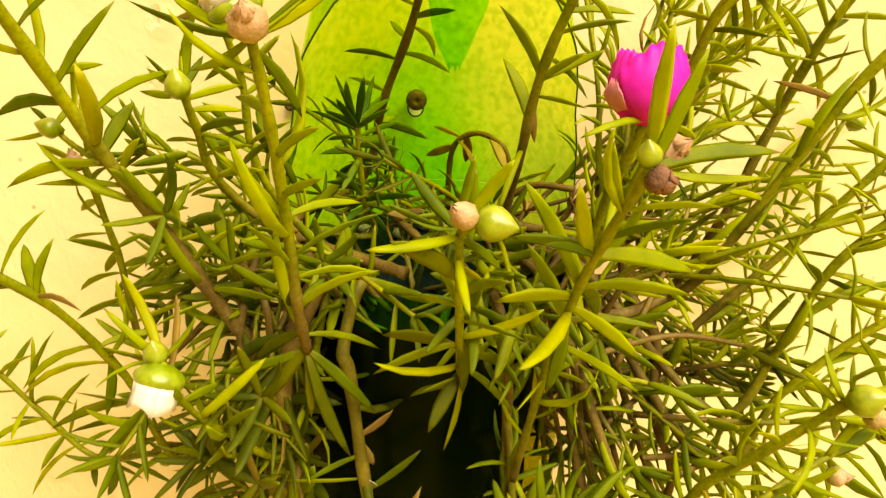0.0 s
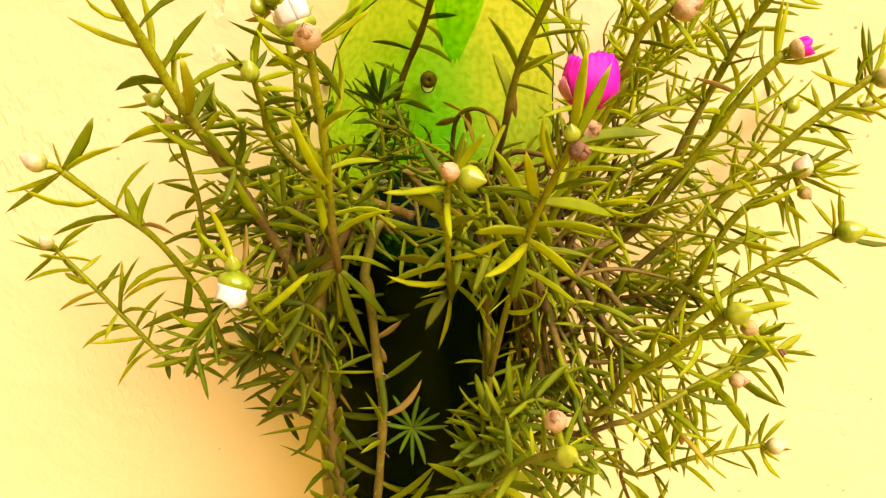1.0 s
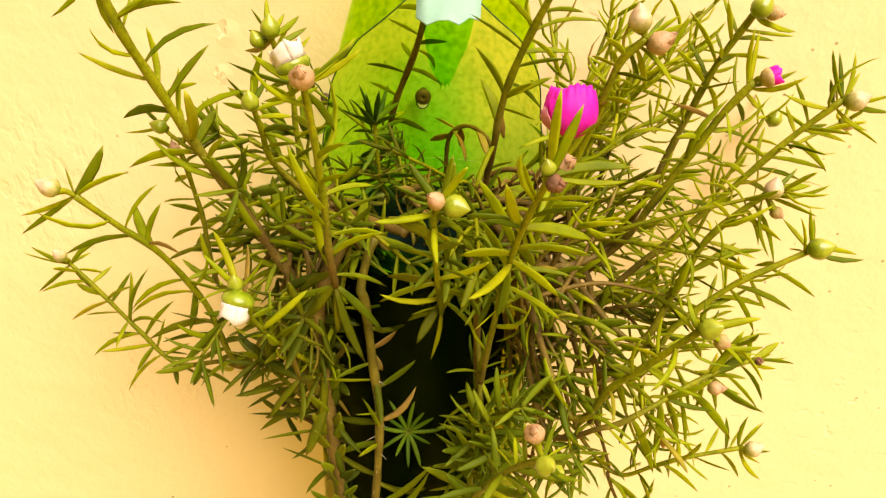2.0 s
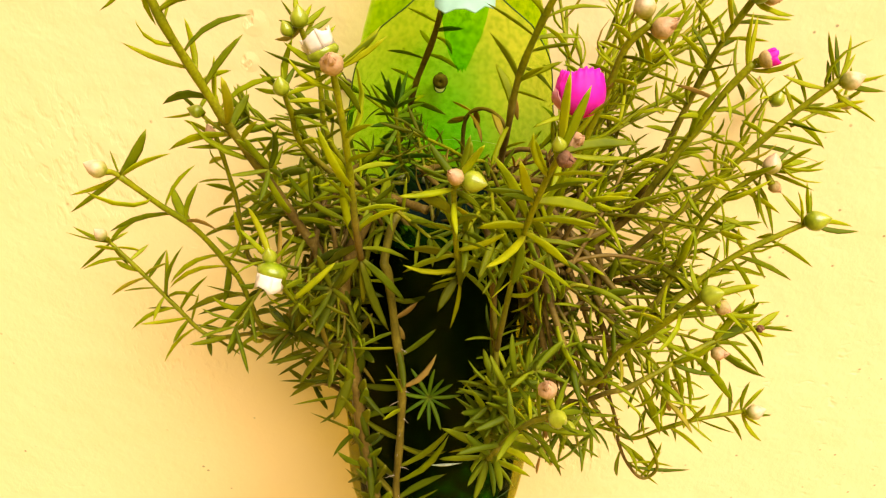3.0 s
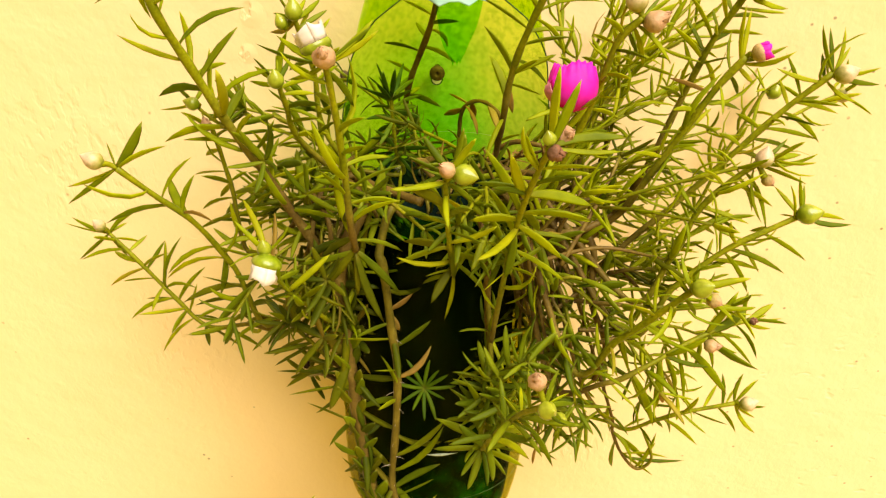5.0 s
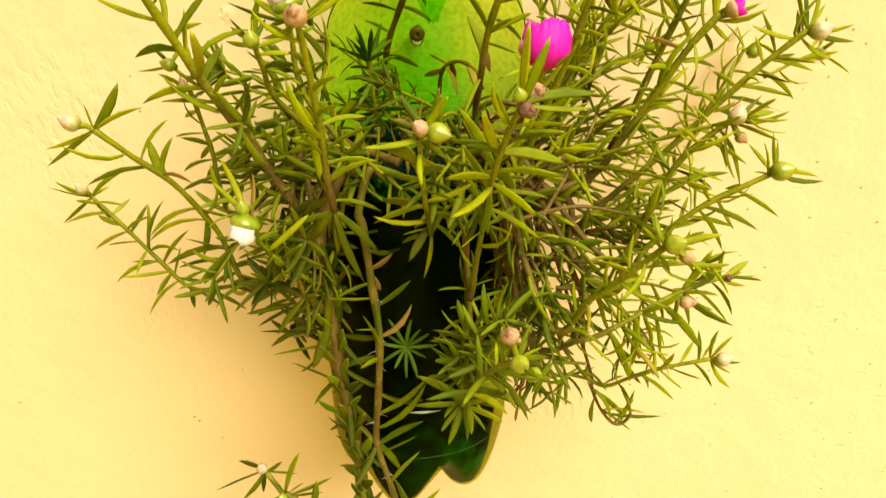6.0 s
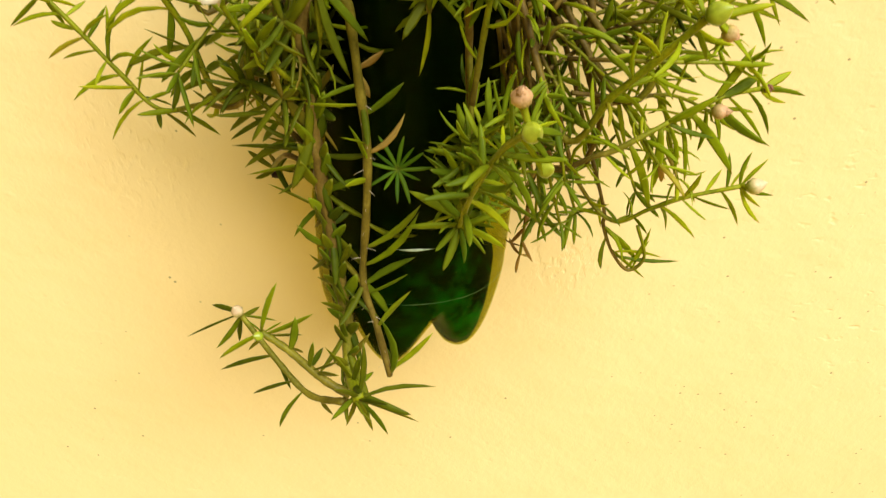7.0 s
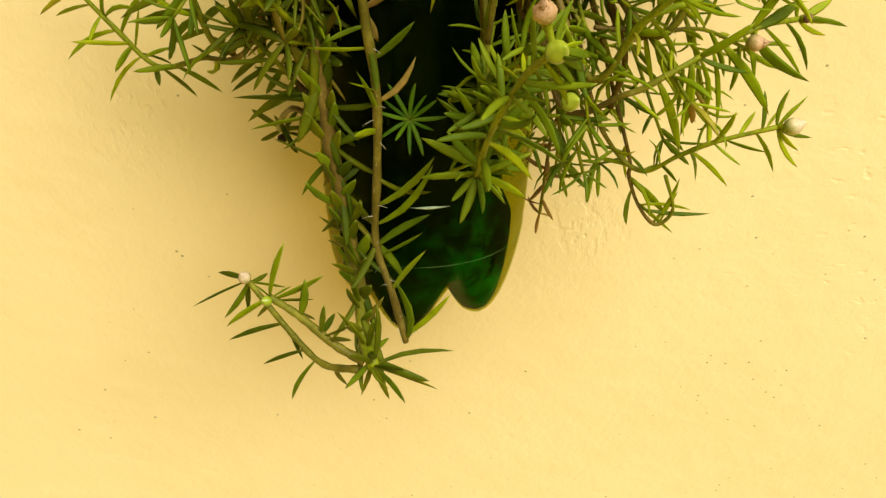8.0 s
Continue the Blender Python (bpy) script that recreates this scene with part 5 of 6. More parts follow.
bud(s, (0.1600, 0.3520, 1.5000), (0.3, 0, 1), "green", 0.0066)
s, _ = stem(right_plant, [(0.1505, 0.3100, 1.5018), (0.1661, 0.3200, 1.5044), (0.1774, 0.3250, 1.5069)], r=(1.0, 0.8), brown=0.0, leafy=0.3, gap=0.0057, length=0.0194, rooted=False)
bud(s, (0.1790, 0.3260, 1.5070), (0.7, 0, -0.2), "blush", 0.0062)
stem(right_plant, [(0.0538, 0.2750, 1.4058), (0.0517, 0.2800, 1.3781), (0.0506, 0.2900, 1.3330)], r=(1.3, 0.9), brown=0.9, leafy=0.5, gap=0.0049, length=0.0120, tip=3, shapes=DRY)

# the middle and trailing plant
s, line = stem(hanging_plant, [(0.0093, 0.2400, 1.4697), (0.0079, 0.2250, 1.4939), (0.0071, 0.2170, 1.5185)], r=(1.2, 1.1), brown=0.1, rooted=False, leafy=0.0, gap=0.0120, length=0.0200, spread=62, tip=2, shapes=LEAVES)
leaves(s, line, "slim", [(0.991, 9.4, 7.4, -10.9, 5), (0.869, 6.3, 9.8, -11.3, 5), (0.00057, -12.0, 13.0, -12.2, -6), (0.0912, -9.5, -13.6, 5.7, -5), (0, -3.8, 7.4, -25.7, 3), (0.581, 11.6, -13.1, 2.9, 6), (0.224, 12.3, 0.0, -13.9, 6), (0.66, -9.3, 10.9, -2.7, -5), (0.709, 7.9, -15.7, 11.4, 6)])
leaves(s, line, "shaded_broad", [(0.78, -8.8, 12.1, 4.6, -3), (0.803, -12.8, -11.9, 13.8, -5), (0.388, -16.9, 12.0, -3.6, -6), (0.425, -18.7, 0.0, -7.1, -6), (0.459, 1.4, 8.1, -20.0, 4), (0.136, -7.8, -7.0, -11.2, -2), (0.348, 13.0, 14.0, -14.6, 6)])
bud(s, (0.0078, 0.2160, 1.5240), (-0.5, -0.4, 0.6), "tan", 0.0048)
bud(s, (0.0132, 0.2165, 1.5220), (0.8, -0.5, 0.0), "green", 0.0064)
stem(hanging_plant, [(0.0216, 0.2500, 1.4745), (0.0227, 0.2530, 1.4440), (0.0239, 0.2480, 1.4195), (0.0225, 0.2430, 1.3871)], r=(1.8, 1.6), brown=0.95, leafy=0.6, gap=0.0090, length=0.0182, tip=3, shapes=LEAVES)
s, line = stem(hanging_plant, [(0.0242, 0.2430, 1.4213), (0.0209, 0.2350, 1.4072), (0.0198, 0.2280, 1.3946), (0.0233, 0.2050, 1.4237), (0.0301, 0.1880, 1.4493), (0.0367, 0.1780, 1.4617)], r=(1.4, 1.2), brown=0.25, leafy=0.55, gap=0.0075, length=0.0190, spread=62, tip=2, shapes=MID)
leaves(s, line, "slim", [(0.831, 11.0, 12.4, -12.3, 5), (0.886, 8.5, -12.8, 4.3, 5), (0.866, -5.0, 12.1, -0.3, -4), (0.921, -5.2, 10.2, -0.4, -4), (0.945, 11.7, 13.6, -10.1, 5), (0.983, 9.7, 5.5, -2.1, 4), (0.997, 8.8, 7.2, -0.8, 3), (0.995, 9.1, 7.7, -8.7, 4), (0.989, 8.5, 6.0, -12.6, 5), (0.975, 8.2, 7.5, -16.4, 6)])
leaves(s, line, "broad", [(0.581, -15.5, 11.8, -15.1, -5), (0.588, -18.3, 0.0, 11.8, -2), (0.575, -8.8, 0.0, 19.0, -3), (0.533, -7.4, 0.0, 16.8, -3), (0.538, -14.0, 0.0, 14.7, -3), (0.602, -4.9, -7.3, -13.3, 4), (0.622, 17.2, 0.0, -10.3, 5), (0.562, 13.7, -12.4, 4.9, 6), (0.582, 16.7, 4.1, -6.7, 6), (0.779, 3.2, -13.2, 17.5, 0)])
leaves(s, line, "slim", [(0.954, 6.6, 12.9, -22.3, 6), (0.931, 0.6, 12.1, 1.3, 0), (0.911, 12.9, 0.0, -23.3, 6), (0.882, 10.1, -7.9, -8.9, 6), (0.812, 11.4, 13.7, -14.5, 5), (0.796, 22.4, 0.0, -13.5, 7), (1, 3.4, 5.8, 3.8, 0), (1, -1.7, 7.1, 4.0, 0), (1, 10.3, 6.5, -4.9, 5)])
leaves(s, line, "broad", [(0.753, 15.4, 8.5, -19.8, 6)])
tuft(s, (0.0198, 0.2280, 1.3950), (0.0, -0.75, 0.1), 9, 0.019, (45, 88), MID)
bud(s, (0.0370, 0.1770, 1.4630), (0.3, -0.6, 0.5), "green", 0.0054)
bud(s, (0.0340, 0.1810, 1.4710), (0, -0.4, 0.8), "tan", 0.0052)
bud(s, (0.0448, 0.2000, 1.4378), (0.3, -0.4, 0.3), "green", 0.0050)
star, trail = stem(hanging_plant, [(-0.0195, 0.2595, 1.4690), (-0.0184, 0.2580, 1.4622), (-0.0165, 0.2560, 1.4365), (-0.0149, 0.2550, 1.4109), (-0.0170, 0.2540, 1.3795), (-0.0199, 0.2520, 1.3468), (-0.0143, 0.2450, 1.3270), (-0.0095, 0.2400, 1.3021)], r=(2.3, 1.9), brown=(0.55, 0.95), leafy=0.30, gap=0.0252, length=0.0235, spread=48, tip=0)
leaves(star, trail, "slim", [(0.482, -8.0, -12.3, 9.8, -4), (0.809, 18.5, 0.0, 11.5, -4), (0.373, -15.0, -5.2, -4.2, -4), (0.408, -22.8, 0.0, 0.5, 3)])
leaves(star, trail, "broad", [(0.532, -6.0, 0.0, 19.1, -10), (0.428, 15.4, 0.0, 13.5, -4), (0.704, 23.9, 0.0, 22.3, -8), (0.744, 24.1, 0.0, 27.8, -10), (0.79, 22.3, -0.0, 15.7, 4), (0.883, 15.0, 0.0, 21.5, 4), (0.987, 20.2, 0.0, 24.0, -4), (0.998, -2.9, 0.0, 35.1, -12), (0.783, 10.6, 0.0, -19.6, 4), (0.555, -7.1, -12.6, 5.6, -4)])
leaves(star, trail, "dry", [(0.499, 14.8, 0.0, 16.9, -12), (0.345, 9.7, 4.0, 5.3, -9), (0.353, 3.4, 4.6, -12.3, 0)])
tuft(star, (-0.0040, 0.2600, 1.3985), (0.05, -0.72, 0.6), 12, 0.0145, (60, 88), FRESH)
hair = plain("pale_root_hair", (0.62, 0.50, 0.38), 0.7, 0.2, 900.0)
for k in range(18):
    at = trail[int(len(trail) * (0.48 + 0.028 * k))]
    turn = 2.4 * k
    bm = bmesh.new()
    reach = 0.0022 + 0.0012 * math.sin(5 * k)
    tube(bm, [at + Vector((q * reach * math.cos(turn), -0.0008 - q * 0.0006, q * reach * 0.6 * math.sin(turn) - 0.0006 * q * q)) for q in (0.0, 0.6, 1.2, 1.7)], lambda u: 0.00014 * (1 - 0.5 * u), 5)
    part("aerial_root", bm, hair, star)
s, line = stem(hanging_plant, [(-0.0358, 0.2620, 1.4598), (-0.0361, 0.2620, 1.4336), (-0.0342, 0.2580, 1.3916), (-0.0315, 0.2550, 1.3657), (-0.0285, 0.2500, 1.3289), (-0.0271, 0.2380, 1.3095), (-0.0210, 0.2200, 1.3085)], r=(3.5, 3.3), brown=0.8, leafy=0.22, gap=0.0037, length=0.0240, spread=27, tip=0)
leaves(s, line, "clasping", [(0.36, 5.9, -2.7, 15.8, -8), (0.384, -6.5, -4.9, 11.3, 5), (0.399, 5.2, -4.9, 14.3, -5), (0.414, -4.1, -4.7, 16.5, -4), (0.43, 6.6, -5.4, 14.7, -5), (0.445, -7.4, -6.0, 15.6, 5), (0.47, 4.4, -1.7, 14.2, -5), (0.486, -7.4, -5.1, 16.8, -4), (0.503, 4.8, -5.3, 11.9, -8), (0.521, -6.7, -3.4, 14.6, 3), (0.536, 4.7, -4.6, 15.2, -5), (0.556, -6.2, -5.7, 16.9, 8), (0.581, 4.7, -4.2, 14.3, 4), (0.6, -5.7, -6.0, 11.3, 5), (0.621, 7.3, -5.5, 12.5, 4)])
leaves(s, line, "clasping", [(0.639, -4.7, -3.6, 15.7, 8), (0.66, 6.6, -4.3, 12.8, 4), (0.686, -3.6, -4.5, 14.7, 5), (0.704, 7.2, -3.5, 12.9, -3), (0.721, -6.6, -3.2, 15.3, 3), (0.747, 3.9, -5.8, 16.9, 4), (0.762, -6.4, -4.5, 12.5, -4), (0.778, 7.4, -3.1, 15.8, -3), (0.802, -3.8, -2.7, 16.7, -4), (0.817, 5.1, -5.3, 16.1, -3), (0.833, -7.2, -3.2, 12.0, -4), (0.858, 6.2, -4.6, 12.6, 4), (0.877, -3.8, -4.3, 16.9, 5), (0.898, 5.3, -4.5, 11.5, -3), (0.919, -5.6, -3.7, 11.4, 3)])
leaves(s, line, "shaded", [(0.599, -22.4, 0.0, 13.5, -4), (0.669, -12.2, -9.1, 17.8, 9), (0.718, -14.5, 12.9, -1.9, 10), (0.487, -32.7, 0.0, 2.7, -4), (0.507, -28.9, 0.0, -5.7, -5), (0.811, -7.5, -13.1, 17.7, -4), (0.69, 11.7, 3.6, -20.3, 5), (0.562, 20.2, 0.0, 7.2, 4), (0.628, 9.4, 4.0, 6.1, 0), (0.721, 7.4, -8.8, 22.0, 0), (0.819, -8.8, 6.7, 13.6, -4), (0.875, -2.4, 0.0, 18.7, 0), (0.907, 10.5, 0.0, 17.4, 0), (0.584, -14.6, 0.0, -16.8, -6), (0.746, -13.2, 14.5, -9.0, 8)])
leaves(s, line, "shaded", [(0.998, 33.1, -0.0, 8.1, 7), (1, 25.5, -0.0, -14.3, 4), (1, 11.4, 0.0, -23.0, 5), (1, 13.9, -9.5, 8.1, 2), (0.982, -6.4, 0.0, -22.3, 3), (0.986, -11.7, -5.8, -10.4, 0), (1, 4.8, 0.0, -20.4, 0), (0.95, -10.3, 0.0, 20.9, -4), (0.964, 7.6, 10.0, -1.3, 0), (0.993, 4.0, -0.0, 33.2, -5), (0.953, -7.2, 10.0, -4.6, 0), (0.952, 5.5, -9.0, 25.7, 0), (0.968, -0.8, 14.4, -4.1, 0), (0.995, -8.0, -11.0, 17.5, -4)])
s, line = stem(hanging_plant, [(-0.0250, 0.2220, 1.3091), (-0.0370, 0.2260, 1.3151), (-0.0506, 0.2300, 1.3278), (-0.0612, 0.2320, 1.3363)], r=(2.4, 1.8), brown=(0.75, 0.45), leafy=0.99, gap=0.0366, length=0.0270, tip=0, rooted=False, shapes=MID_WIDE)
leaves(s, line, "shaded", [(0.966, -8.6, 6.3, 2.6, 3), (0.94, 13.4, 7.5, -6.6, 2), (0.773, 4.5, 15.1, -19.5, 4), (0.455, 5.1, -7.6, 23.1, 0), (0.447, 4.1, 12.5, 0.0, 0), (0.422, 13.3, -9.9, 15.8, -3), (0.467, -6.1, 12.2, -5.2, 0), (0.357, 11.7, -12.1, 12.6, 4), (0.961, -10.1, 5.4, -14.9, 0), (0.983, 7.3, 6.0, 0.8, 3)])
leaves(s, line, "broad", [(1, 10.0, 0.0, 27.2, 4), (0.962, 21.6, 0.0, 12.1, -5), (0.691, 4.6, 0.0, 20.1, -5), (0.987, -20.6, 0.0, -15.5, -4)])
bud(s, (-0.0620, 0.2320, 1.3360), (-0.4, -0.5, 0.5), "green", 0.0040)
s, line = stem(hanging_plant, [(-0.0281, 0.2240, 1.3024), (-0.0453, 0.2350, 1.2940), (-0.0588, 0.2450, 1.3016), (-0.0783, 0.2580, 1.3236)], r=(2.1, 1.6), brown=(0.7, 0.4), leafy=0.99, gap=0.0444, length=0.0270, tip=0, rooted=False, shapes=MID_WIDE)
leaves(s, line, "shaded", [(0.983, -27.3, 0.0, -14.9, -5), (1, -14.4, 7.5, -2.7, -2), (0.976, -14.9, 0.0, -21.6, 4), (0.983, -4.8, 4.6, -22.2, 0), (0.967, 6.4, 8.0, -1.4, -3), (0.972, 14.3, 4.9, -7.7, 5), (0.655, -25.7, 0.0, -9.8, -5), (0.449, -20.3, 0.0, -9.0, -4), (0.361, -14.3, 0.0, -26.2, -8), (0.593, 4.5, -4.1, -13.2, 0), (0.206, 2.0, 10.3, -23.1, -5)])
bud(s, (-0.0780, 0.2580, 1.3260), (-0.2, -0.3, 0.9), "blush", 0.0052)
s, line = stem(hanging_plant, [(0.0121, 0.3350, 1.4761), (0.0136, 0.3320, 1.4982), (0.0207, 0.3280, 1.5049), (0.0287, 0.3220, 1.5026), (0.0318, 0.3200, 1.4947)], r=(1.3, 1.0), brown=1.0, leafy=0.5, gap=0.0600, length=0.0160, tip=0, rooted=False, shapes=DRY)
leaves(s, line, "dry", [(0.535, -8.7, 12.9, 0.2, -5), (0.571, 0.5, 9.2, -12.3, 4), (0.46, -9.1, 13.0, -7.7, 0), (0.743, 3.7, -11.4, -7.6, 4)])
s, line = stem(hanging_plant, [(-0.0380, 0.2650, 1.4027), (-0.0474, 0.2620, 1.4176), (-0.0584, 0.2600, 1.4339)], r=(1.5, 1.0), brown=0.5, leafy=0.2, gap=0.0055, length=0.0215, tip=6, rooted=False)
leaves(s, line, "shaded", [(0.842, -18.1, 9.7, -7.1, -3), (0.915, -8.6, -8.1, -1.5, -4), (0.729, -17.8, 7.8, -15.6, -4), (0.436, -13.9, 5.9, 0.1, -3), (0.604, -18.4, 0.0, -11.4, -4), (0.268, -22.2, 0.0, -14.4, -3), (0.217, -17.9, 2.0, -10.3, -3), (0.115, -11.8, -12.9, 7.4, -4), (0.000579, -19.5, 7.8, 2.6, -5), (1, -5.5, -10.6, 13.2, -3), (0.828, 4.9, 11.7, 5.1, 3), (0.877, 1.4, -11.5, 22.6, 0), (0.421, 7.5, 3.8, 10.4, 0), (0.577, 7.4, 6.9, -2.3, 4), (0.705, 6.8, 13.9, -5.0, 4), (0.526, -9.9, 7.9, -14.5, 0)])
s, _ = stem(hanging_plant, [(-0.0362, 0.2650, 1.3930), (-0.0490, 0.2700, 1.3986), (-0.0637, 0.3000, 1.3735), (-0.0708, 0.3450, 1.3450)], r=(1.5, 1.0), brown=0.5, leafy=0.4, gap=0.0110, length=0.0150, tip=2, rooted=False)
bud(s, (-0.0760, 0.3520, 1.3390), (-0.6, -0.3, 0.1), "dead", 0.0052)


# old woody stems lying over the rim
stem(hanging_plant, [(-0.0310, 0.2950, 1.4824), (-0.0180, 0.2800, 1.4852), (-0.0029, 0.2680, 1.4855)], r=(2.6, 2.2), brown=1.0, leafy=0.95, tip=0, rooted=False)
stem(right_plant, [(0.0407, 0.2720, 1.4704), (0.0560, 0.2680, 1.4713), (0.0730, 0.2720, 1.4761)], r=(2.1, 1.8), brown=1.0, leafy=0.95, tip=0, rooted=False)
stem(left_plant, [(-0.0444, 0.2900, 1.4836), (-0.0480, 0.2750, 1.4706), (-0.0491, 0.2750, 1.4462), (-0.0476, 0.2750, 1.4228)], r=(1.6, 1.3), brown=1.0, leafy=0.9, tip=0, rooted=False)
stem(right_plant, [(0.0574, 0.2800, 1.4750), (0.0656, 0.2680, 1.4634), (0.0653, 0.2620, 1.4429), (0.0727, 0.2600, 1.4213), (0.0701, 0.2620, 1.4013)], r=(2.0, 1.4), brown=1.0, leafy=0.5, gap=0.009, length=0.018, tip=4, rooted=False)

stem(hanging_plant, [(-0.0054, 0.3000, 1.4880), (0.0010, 0.2920, 1.4850), (0.0078, 0.2820, 1.4820)], r=(1.6, 1.2), brown=1.0, leafy=0.95, tip=0, rooted=False)
stem(right_plant, [(0.0289, 0.3000, 1.4943), (0.0356, 0.2960, 1.4986), (0.0450, 0.2900, 1.4993)], r=(1.5, 1.2), brown=1.0, leafy=0.95, tip=0, rooted=False)
stem(left_plant, [(-0.0348, 0.2750, 1.4937), (-0.0279, 0.2850, 1.4803), (-0.0193, 0.2900, 1.4683)], r=(1.7, 1.4), brown=1.0, leafy=0.95, tip=0, rooted=False)
stem(right_plant, [(0.0204, 0.2750, 1.4836), (0.0312, 0.2850, 1.4837), (0.0424, 0.2830, 1.4789)], r=(1.6, 1.3), brown=1.0, leafy=0.95, tip=0, rooted=False)
stem(left_plant, [(-0.0483, 0.2850, 1.4810), (-0.0402, 0.2700, 1.4764), (-0.0401, 0.2680, 1.4600)], r=(1.4, 1.2), brown=1.0, leafy=0.95, tip=0, rooted=False)
s, line = stem(hanging_plant, [(-0.0072, 0.3020, 1.4845), (0.0012, 0.2980, 1.4869), (0.0110, 0.2950, 1.4815)], r=(0.9, 0.6), brown=1.0, leafy=0.95, tip=0, rooted=False)
leaves(s, line, "dry", [(0.1, 9.0, -4.0, 6.0, 12), (0.4, -8.0, -5.0, 5.0, -10), (0.7, 7.0, -3.0, -6.0, 8), (0.9, 10.0, -4.0, 2.0, -8)])

# the open magenta flower and the stem below it
stem(right_plant, [(0.0400, 0.2640, 1.4900), (0.0450, 0.2540, 1.5120), (0.0485, 0.2445, 1.5315)], r=(1.9, 1.5), brown=0.1, leafy=0.35, gap=0.0075, length=0.021, tip=3)
flower = new("flower")
flower.parent = right_plant
flower.matrix_parent_inverse = right_plant.matrix_world.inverted()
tagged(flower, "half-closed magenta flower with crinkled petals")


def petal(turn, size, wide, mat, tilt, fringe=1.0):
    """A broad petal that rises from the flower's base, rounded at its top, with a crinkled edge that curls in."""
    bm = bmesh.new()
    rows = []
    for k in range(12):
        u = k / 11
        row = []
        for q in range(33):
            v = q / 16 - 1
            # a rounded outline: the sides end lower than the middle
            top = 1 - 0.42 * abs(v) ** 2.6
            h = u * top
            rad = size * (0.05 + 0.47 * math.sin(math.pi * (0.64 * h) ** 0.62))
            a = turn + v * wide * (0.55 + 0.45 * math.sin(math.pi * min(0.5, 0.10 + 0.55 * h)))
            edge = fringe * size * u ** 7 * (0.011 * math.sin(9 * v + 5 * turn) + 0.022 * math.sin(24 * v + 9 * turn))
            fold = rad * (1 + tilt * h + 0.022 * math.sin(5 * v + 3 * turn) * u) + edge
            row.append(bm.verts.new((fold * math.cos(a), fold * math.sin(a), size * 0.98 * h + edge)))
        rows.append(row)
    for p, q in zip(rows, rows[1:]):
        for i in range(32):
            bm.faces.new((p[i], p[i + 1], q[i + 1], q[i]))
    bm.transform(FLOWER_AT)
    ob = part("petal", bm, mat, flower)
    ob.modifiers.new("wall", "SOLIDIFY").thickness = 0.0002
    return ob


FLOWER_AT = Matrix.Translation((0.0485, 0.2440, 1.5305)) @ Vector((0.06, 0.38, 1.0)).to_track_quat("Z", "Y").to_matrix().to_4x4()
for turn, size, wide, tilt in ((-1.1, 0.0166, 1.35, 0.0), (-2.6, 0.0156, 0.95, 0.06), (0.55, 0.0150, 1.0, -0.08), (1.75, 0.0160, 1.1, 0.0), (2.95, 0.0158, 1.0, 0.0)):
    petal(turn + math.pi, size, wide, PETAL_PINK, tilt)
for turn in (-1.6, 0.5, 2.6):
    petal(turn + math.pi, 0.0150, 0.95, PETAL_PINK, -0.28)
petal(0.40, 0.0095, 0.42, PETAL_PALE, 1.30)


# ---- the thicket between the main stems ----
def joined(pairs, mat, plant):
    """One mesh of many leaves, each a shape at a pose."""
    points, faces, far = [], [], []
    for shape, m in pairs:
        base = len(points)
        points += [m @ v.co for v in shape.vertices]
        far += [v.co.x for v in shape.vertices]
        faces += [tuple(base + i for i in f.vertices) for f in shape.polygons]
    data = bpy.data.meshes.new("foliage")
    data.from_pydata(points, [], faces)
    data.materials.append(mat)
    data.attributes.new("far", "FLOAT", "POINT").data.foreach_set("value", far)
    for face in data.polygons:
        face.use_smooth = True
    under(new("foliage", data), plant)["kind"] = "stuff"


def thicket(plant, count, roots, tips, rise, size, gap, brown, seed=1, shapes=LEAVES):
    """Short shoots from a box of roots to a box of tips; twigs and leaves joined, since nobody could count them."""
    pick = random.Random(seed)
    twigs = bmesh.new()
    age = twigs.verts.layers.float.new("age")
    pairs = []
    inside = lambda b: Vector(tuple(pick.uniform(b[i], b[i + 1]) for i in (0, 2, 4)))
    for n in range(count):
        start, end = inside(roots), inside(tips)
        mid = start.lerp(end, 0.5) + Vector((pick.uniform(-0.006, 0.006), pick.uniform(-0.006, 0.006), rise * pick.uniform(0.3, 1.2)))
        line = glide([start, mid, end], 7)
        rings = tube(twigs, line, lambda u: 0.00095 * (1 - 0.35 * u), 6)
        for i, ring in enumerate(rings):
            for v in ring:
                v[age] = max(0.0, min(1.0, (brown + pick.uniform(-0.1, 0.1) - i / len(rings)) * 3 + 0.5))
        for p, way, d, length, lean in leaf_places(line, max(0.1, brown * 0.6), gap, size, 55, 5):
            pairs.append((pick.choice(shapes), leaf_pose(p, way, d, length, lean)))
    under(part("twig", twigs, STEM, None), plant)["kind"] = "stuff"
    joined(pairs, shapes[0].materials[0], plant)


SOIL_BOX = (-0.030, 0.036, 0.285, 0.330, 1.462, 1.472)
thicket(left_plant, 12, (-0.045, -0.030, 0.262, 0.315, 1.462, 1.482), (-0.082, -0.040, 0.245, 0.325, 1.44, 1.530), 0.008, 0.020, 0.0060, 0.25, seed=2, shapes=MID)
thicket(left_plant, 6, SOIL_BOX, (-0.045, 0.0, 0.285, 0.335, 1.485, 1.526), 0.006, 0.0145, 0.0040, 0.2, seed=3, shapes=OLD_SHADED_NARROW)
thicket(right_plant, 17, (0.030, 0.055, 0.255, 0.320, 1.455, 1.485), (0.045, 0.125, 0.240, 0.335, 1.455, 1.565), 0.006, 0.017, 0.0062, 0.35, seed=4, shapes=NARROW)
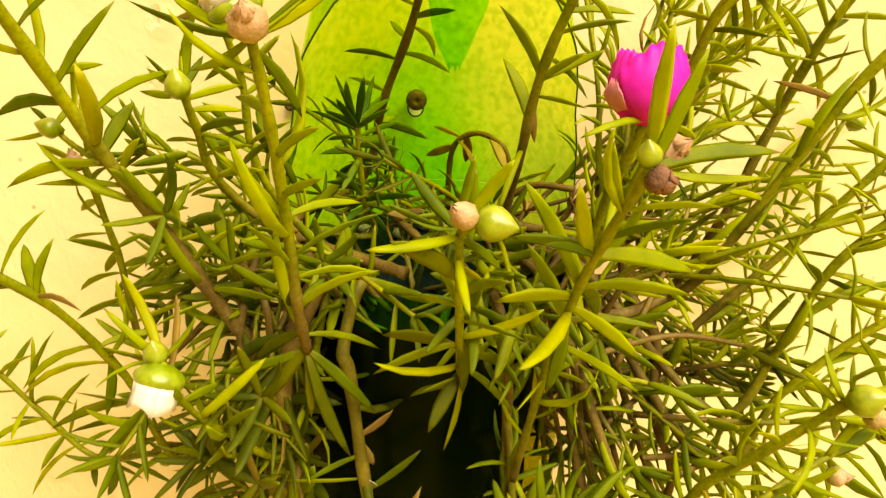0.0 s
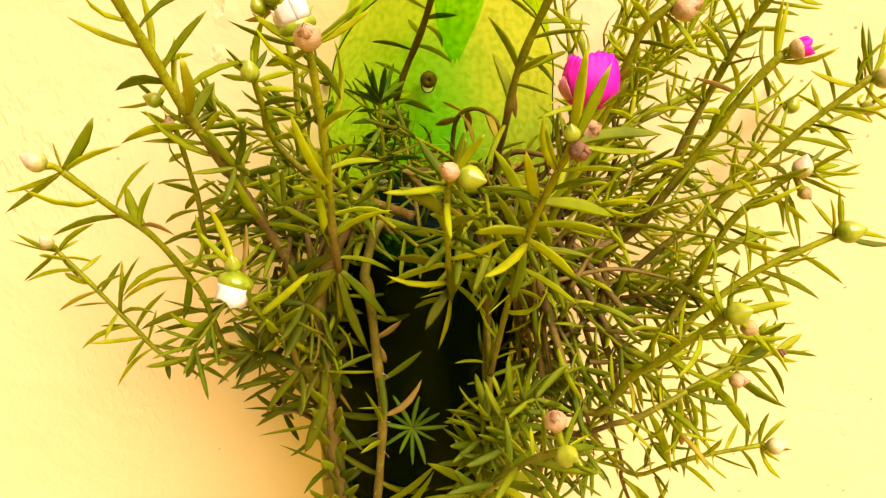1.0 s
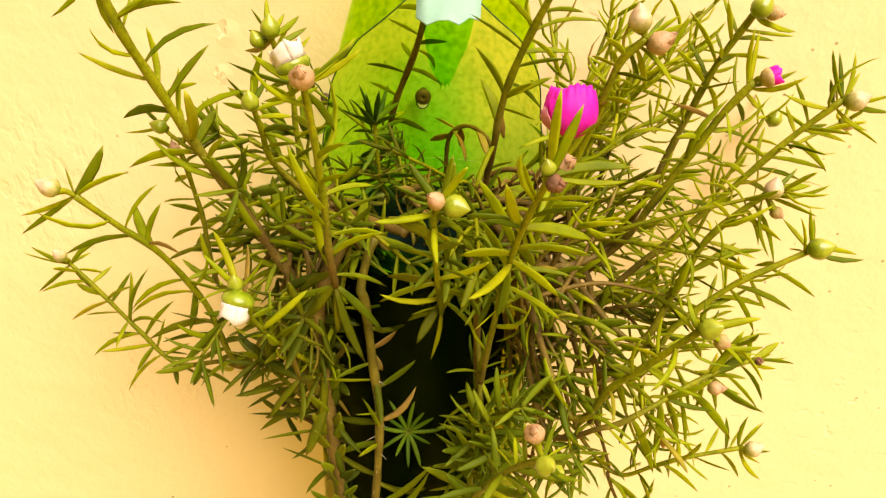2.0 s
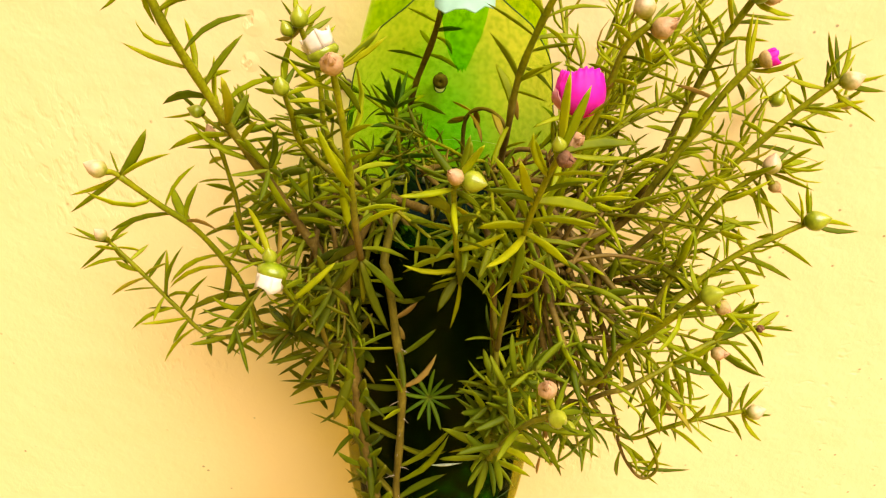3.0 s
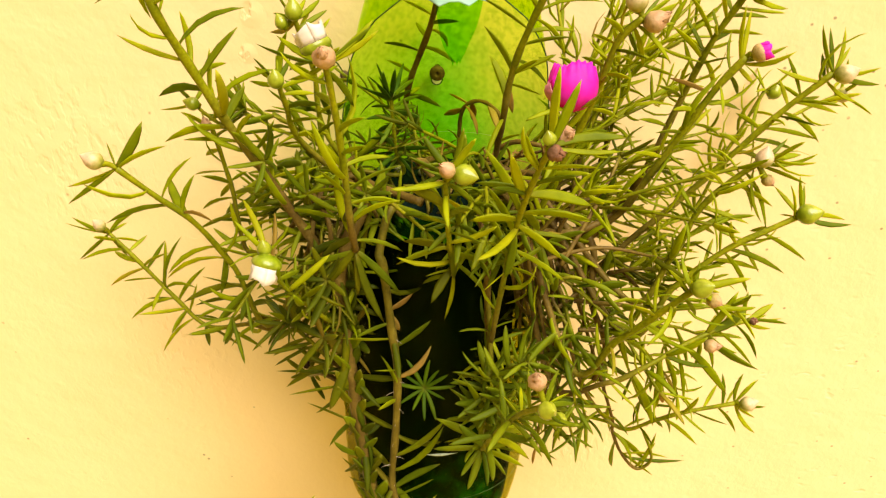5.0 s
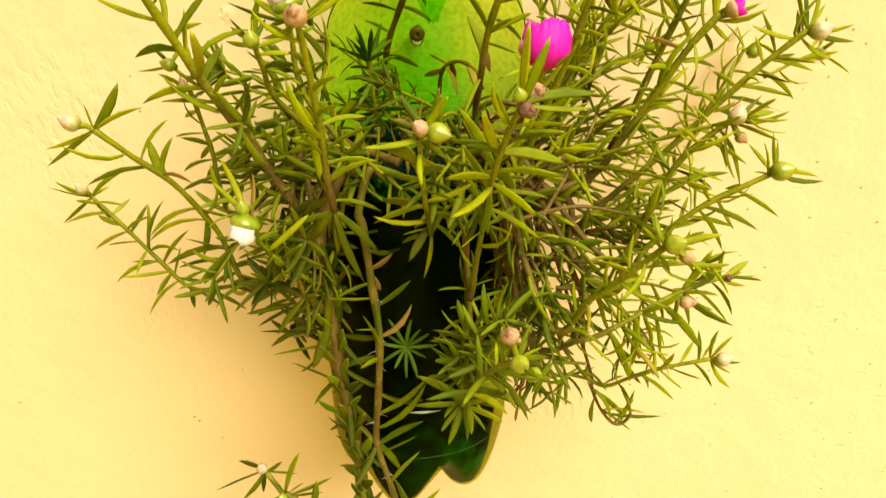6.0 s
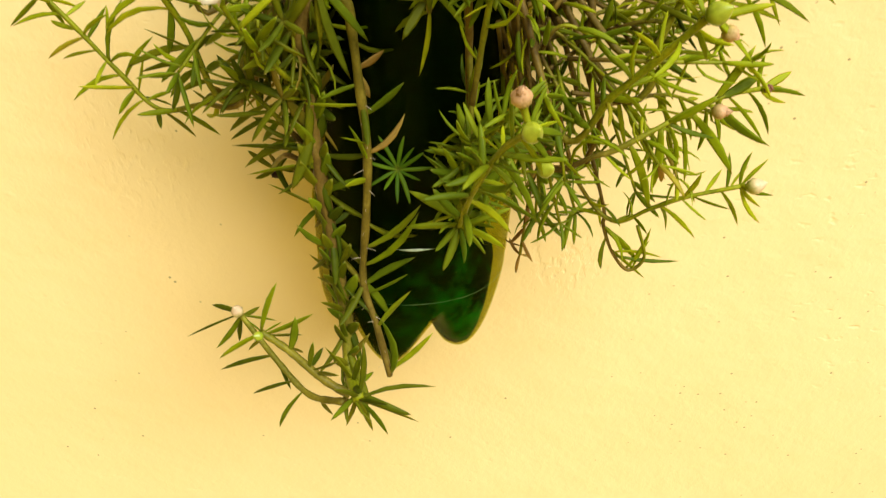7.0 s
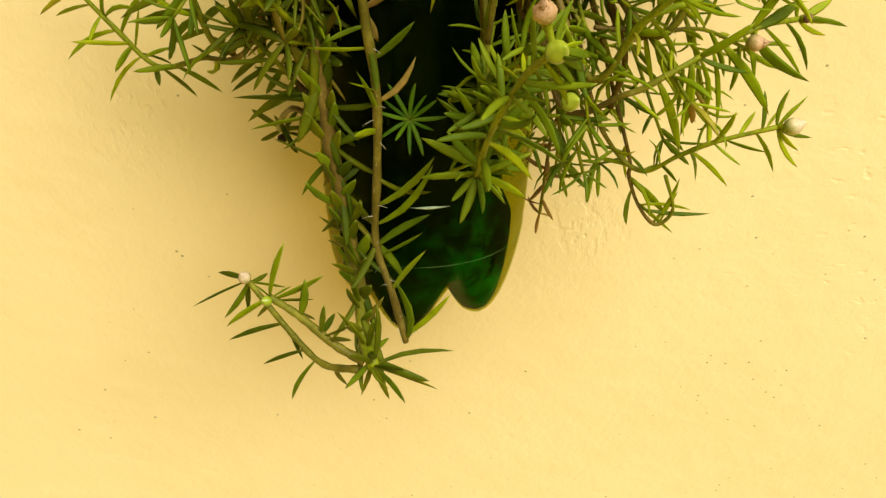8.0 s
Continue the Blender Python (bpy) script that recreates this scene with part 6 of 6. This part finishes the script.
thicket(right_plant, 6, (0.050, 0.075, 0.270, 0.310, 1.470, 1.500), (0.060, 0.098, 0.258, 0.320, 1.512, 1.552), 0.006, 0.017, 0.0058, 0.3, seed=16, shapes=NARROW)
thicket(right_plant, 4, (0.045, 0.060, 0.270, 0.315, 1.462, 1.482), (0.055, 0.098, 0.265, 0.325, 1.478, 1.520), 0.006, 0.016, 0.0060, 0.4, seed=17, shapes=NARROW)
thicket(right_plant, 13, (0.038, 0.055, 0.255, 0.310, 1.440, 1.480), (0.045, 0.105, 0.240, 0.320, 1.365, 1.460), 0.010, 0.017, 0.0058, 0.50, seed=5, shapes=MID)
thicket(right_plant, 8, (0.055, 0.075, 0.245, 0.280, 1.420, 1.460), (0.085, 0.120, 0.235, 0.280, 1.385, 1.470), 0.006, 0.016, 0.0045, 0.4, seed=12)
thicket(right_plant, 10, (0.030, 0.048, 0.250, 0.285, 1.440, 1.476), (0.034, 0.062, 0.238, 0.290, 1.375, 1.440), 0.006, 0.017, 0.0065, 0.7, seed=9, shapes=MID)
thicket(right_plant, 4, (0.040, 0.058, 0.248, 0.295, 1.455, 1.482), (0.052, 0.092, 0.238, 0.280, 1.430, 1.505), 0.008, 0.017, 0.0090, 0.9, seed=10, shapes=OLD_SHADED_NARROW)
thicket(right_plant, 9, (0.010, 0.042, 0.295, 0.330, 1.465, 1.470), (0.0, 0.050, 0.280, 0.325, 1.478, 1.492), 0.003, 0.010, 0.0180, 1.3, seed=11, shapes=DRY)
thicket(hanging_plant, 5, (-0.030, 0.000, 0.270, 0.300, 1.466, 1.480), (-0.035, 0.005, 0.240, 0.275, 1.478, 1.508), 0.008, 0.018, 0.0055, 0.5, seed=13, shapes=MID)
thicket(left_plant, 8, (-0.048, -0.030, 0.265, 0.300, 1.440, 1.475), (-0.070, -0.030, 0.255, 0.305, 1.420, 1.475), 0.006, 0.019, 0.0055, 0.4, seed=15, shapes=OLD_SHADED_NARROW)
thicket(hanging_plant, 8, (0.000, 0.040, 0.265, 0.295, 1.466, 1.480), (0.000, 0.042, 0.232, 0.268, 1.470, 1.508), 0.010, 0.018, 0.0055, 0.25, seed=6, shapes=MID)
thicket(hanging_plant, 11, (0.020, 0.035, 0.235, 0.255, 1.385, 1.420), (0.018, 0.053, 0.208, 0.255, 1.399, 1.445), 0.002, 0.018, 0.0050, 0.2, seed=7, shapes=MID)
thicket(hanging_plant, 9, (-0.044, -0.034, 0.255, 0.285, 1.405, 1.465), (-0.060, -0.036, 0.245, 0.300, 1.424, 1.465), 0.004, 0.021, 0.0050, 0.3, seed=8, shapes=WIDE)
for (name, kind), pairs in rest.items():
    joined(pairs, bpy.data.materials[kind], bpy.data.objects[name])
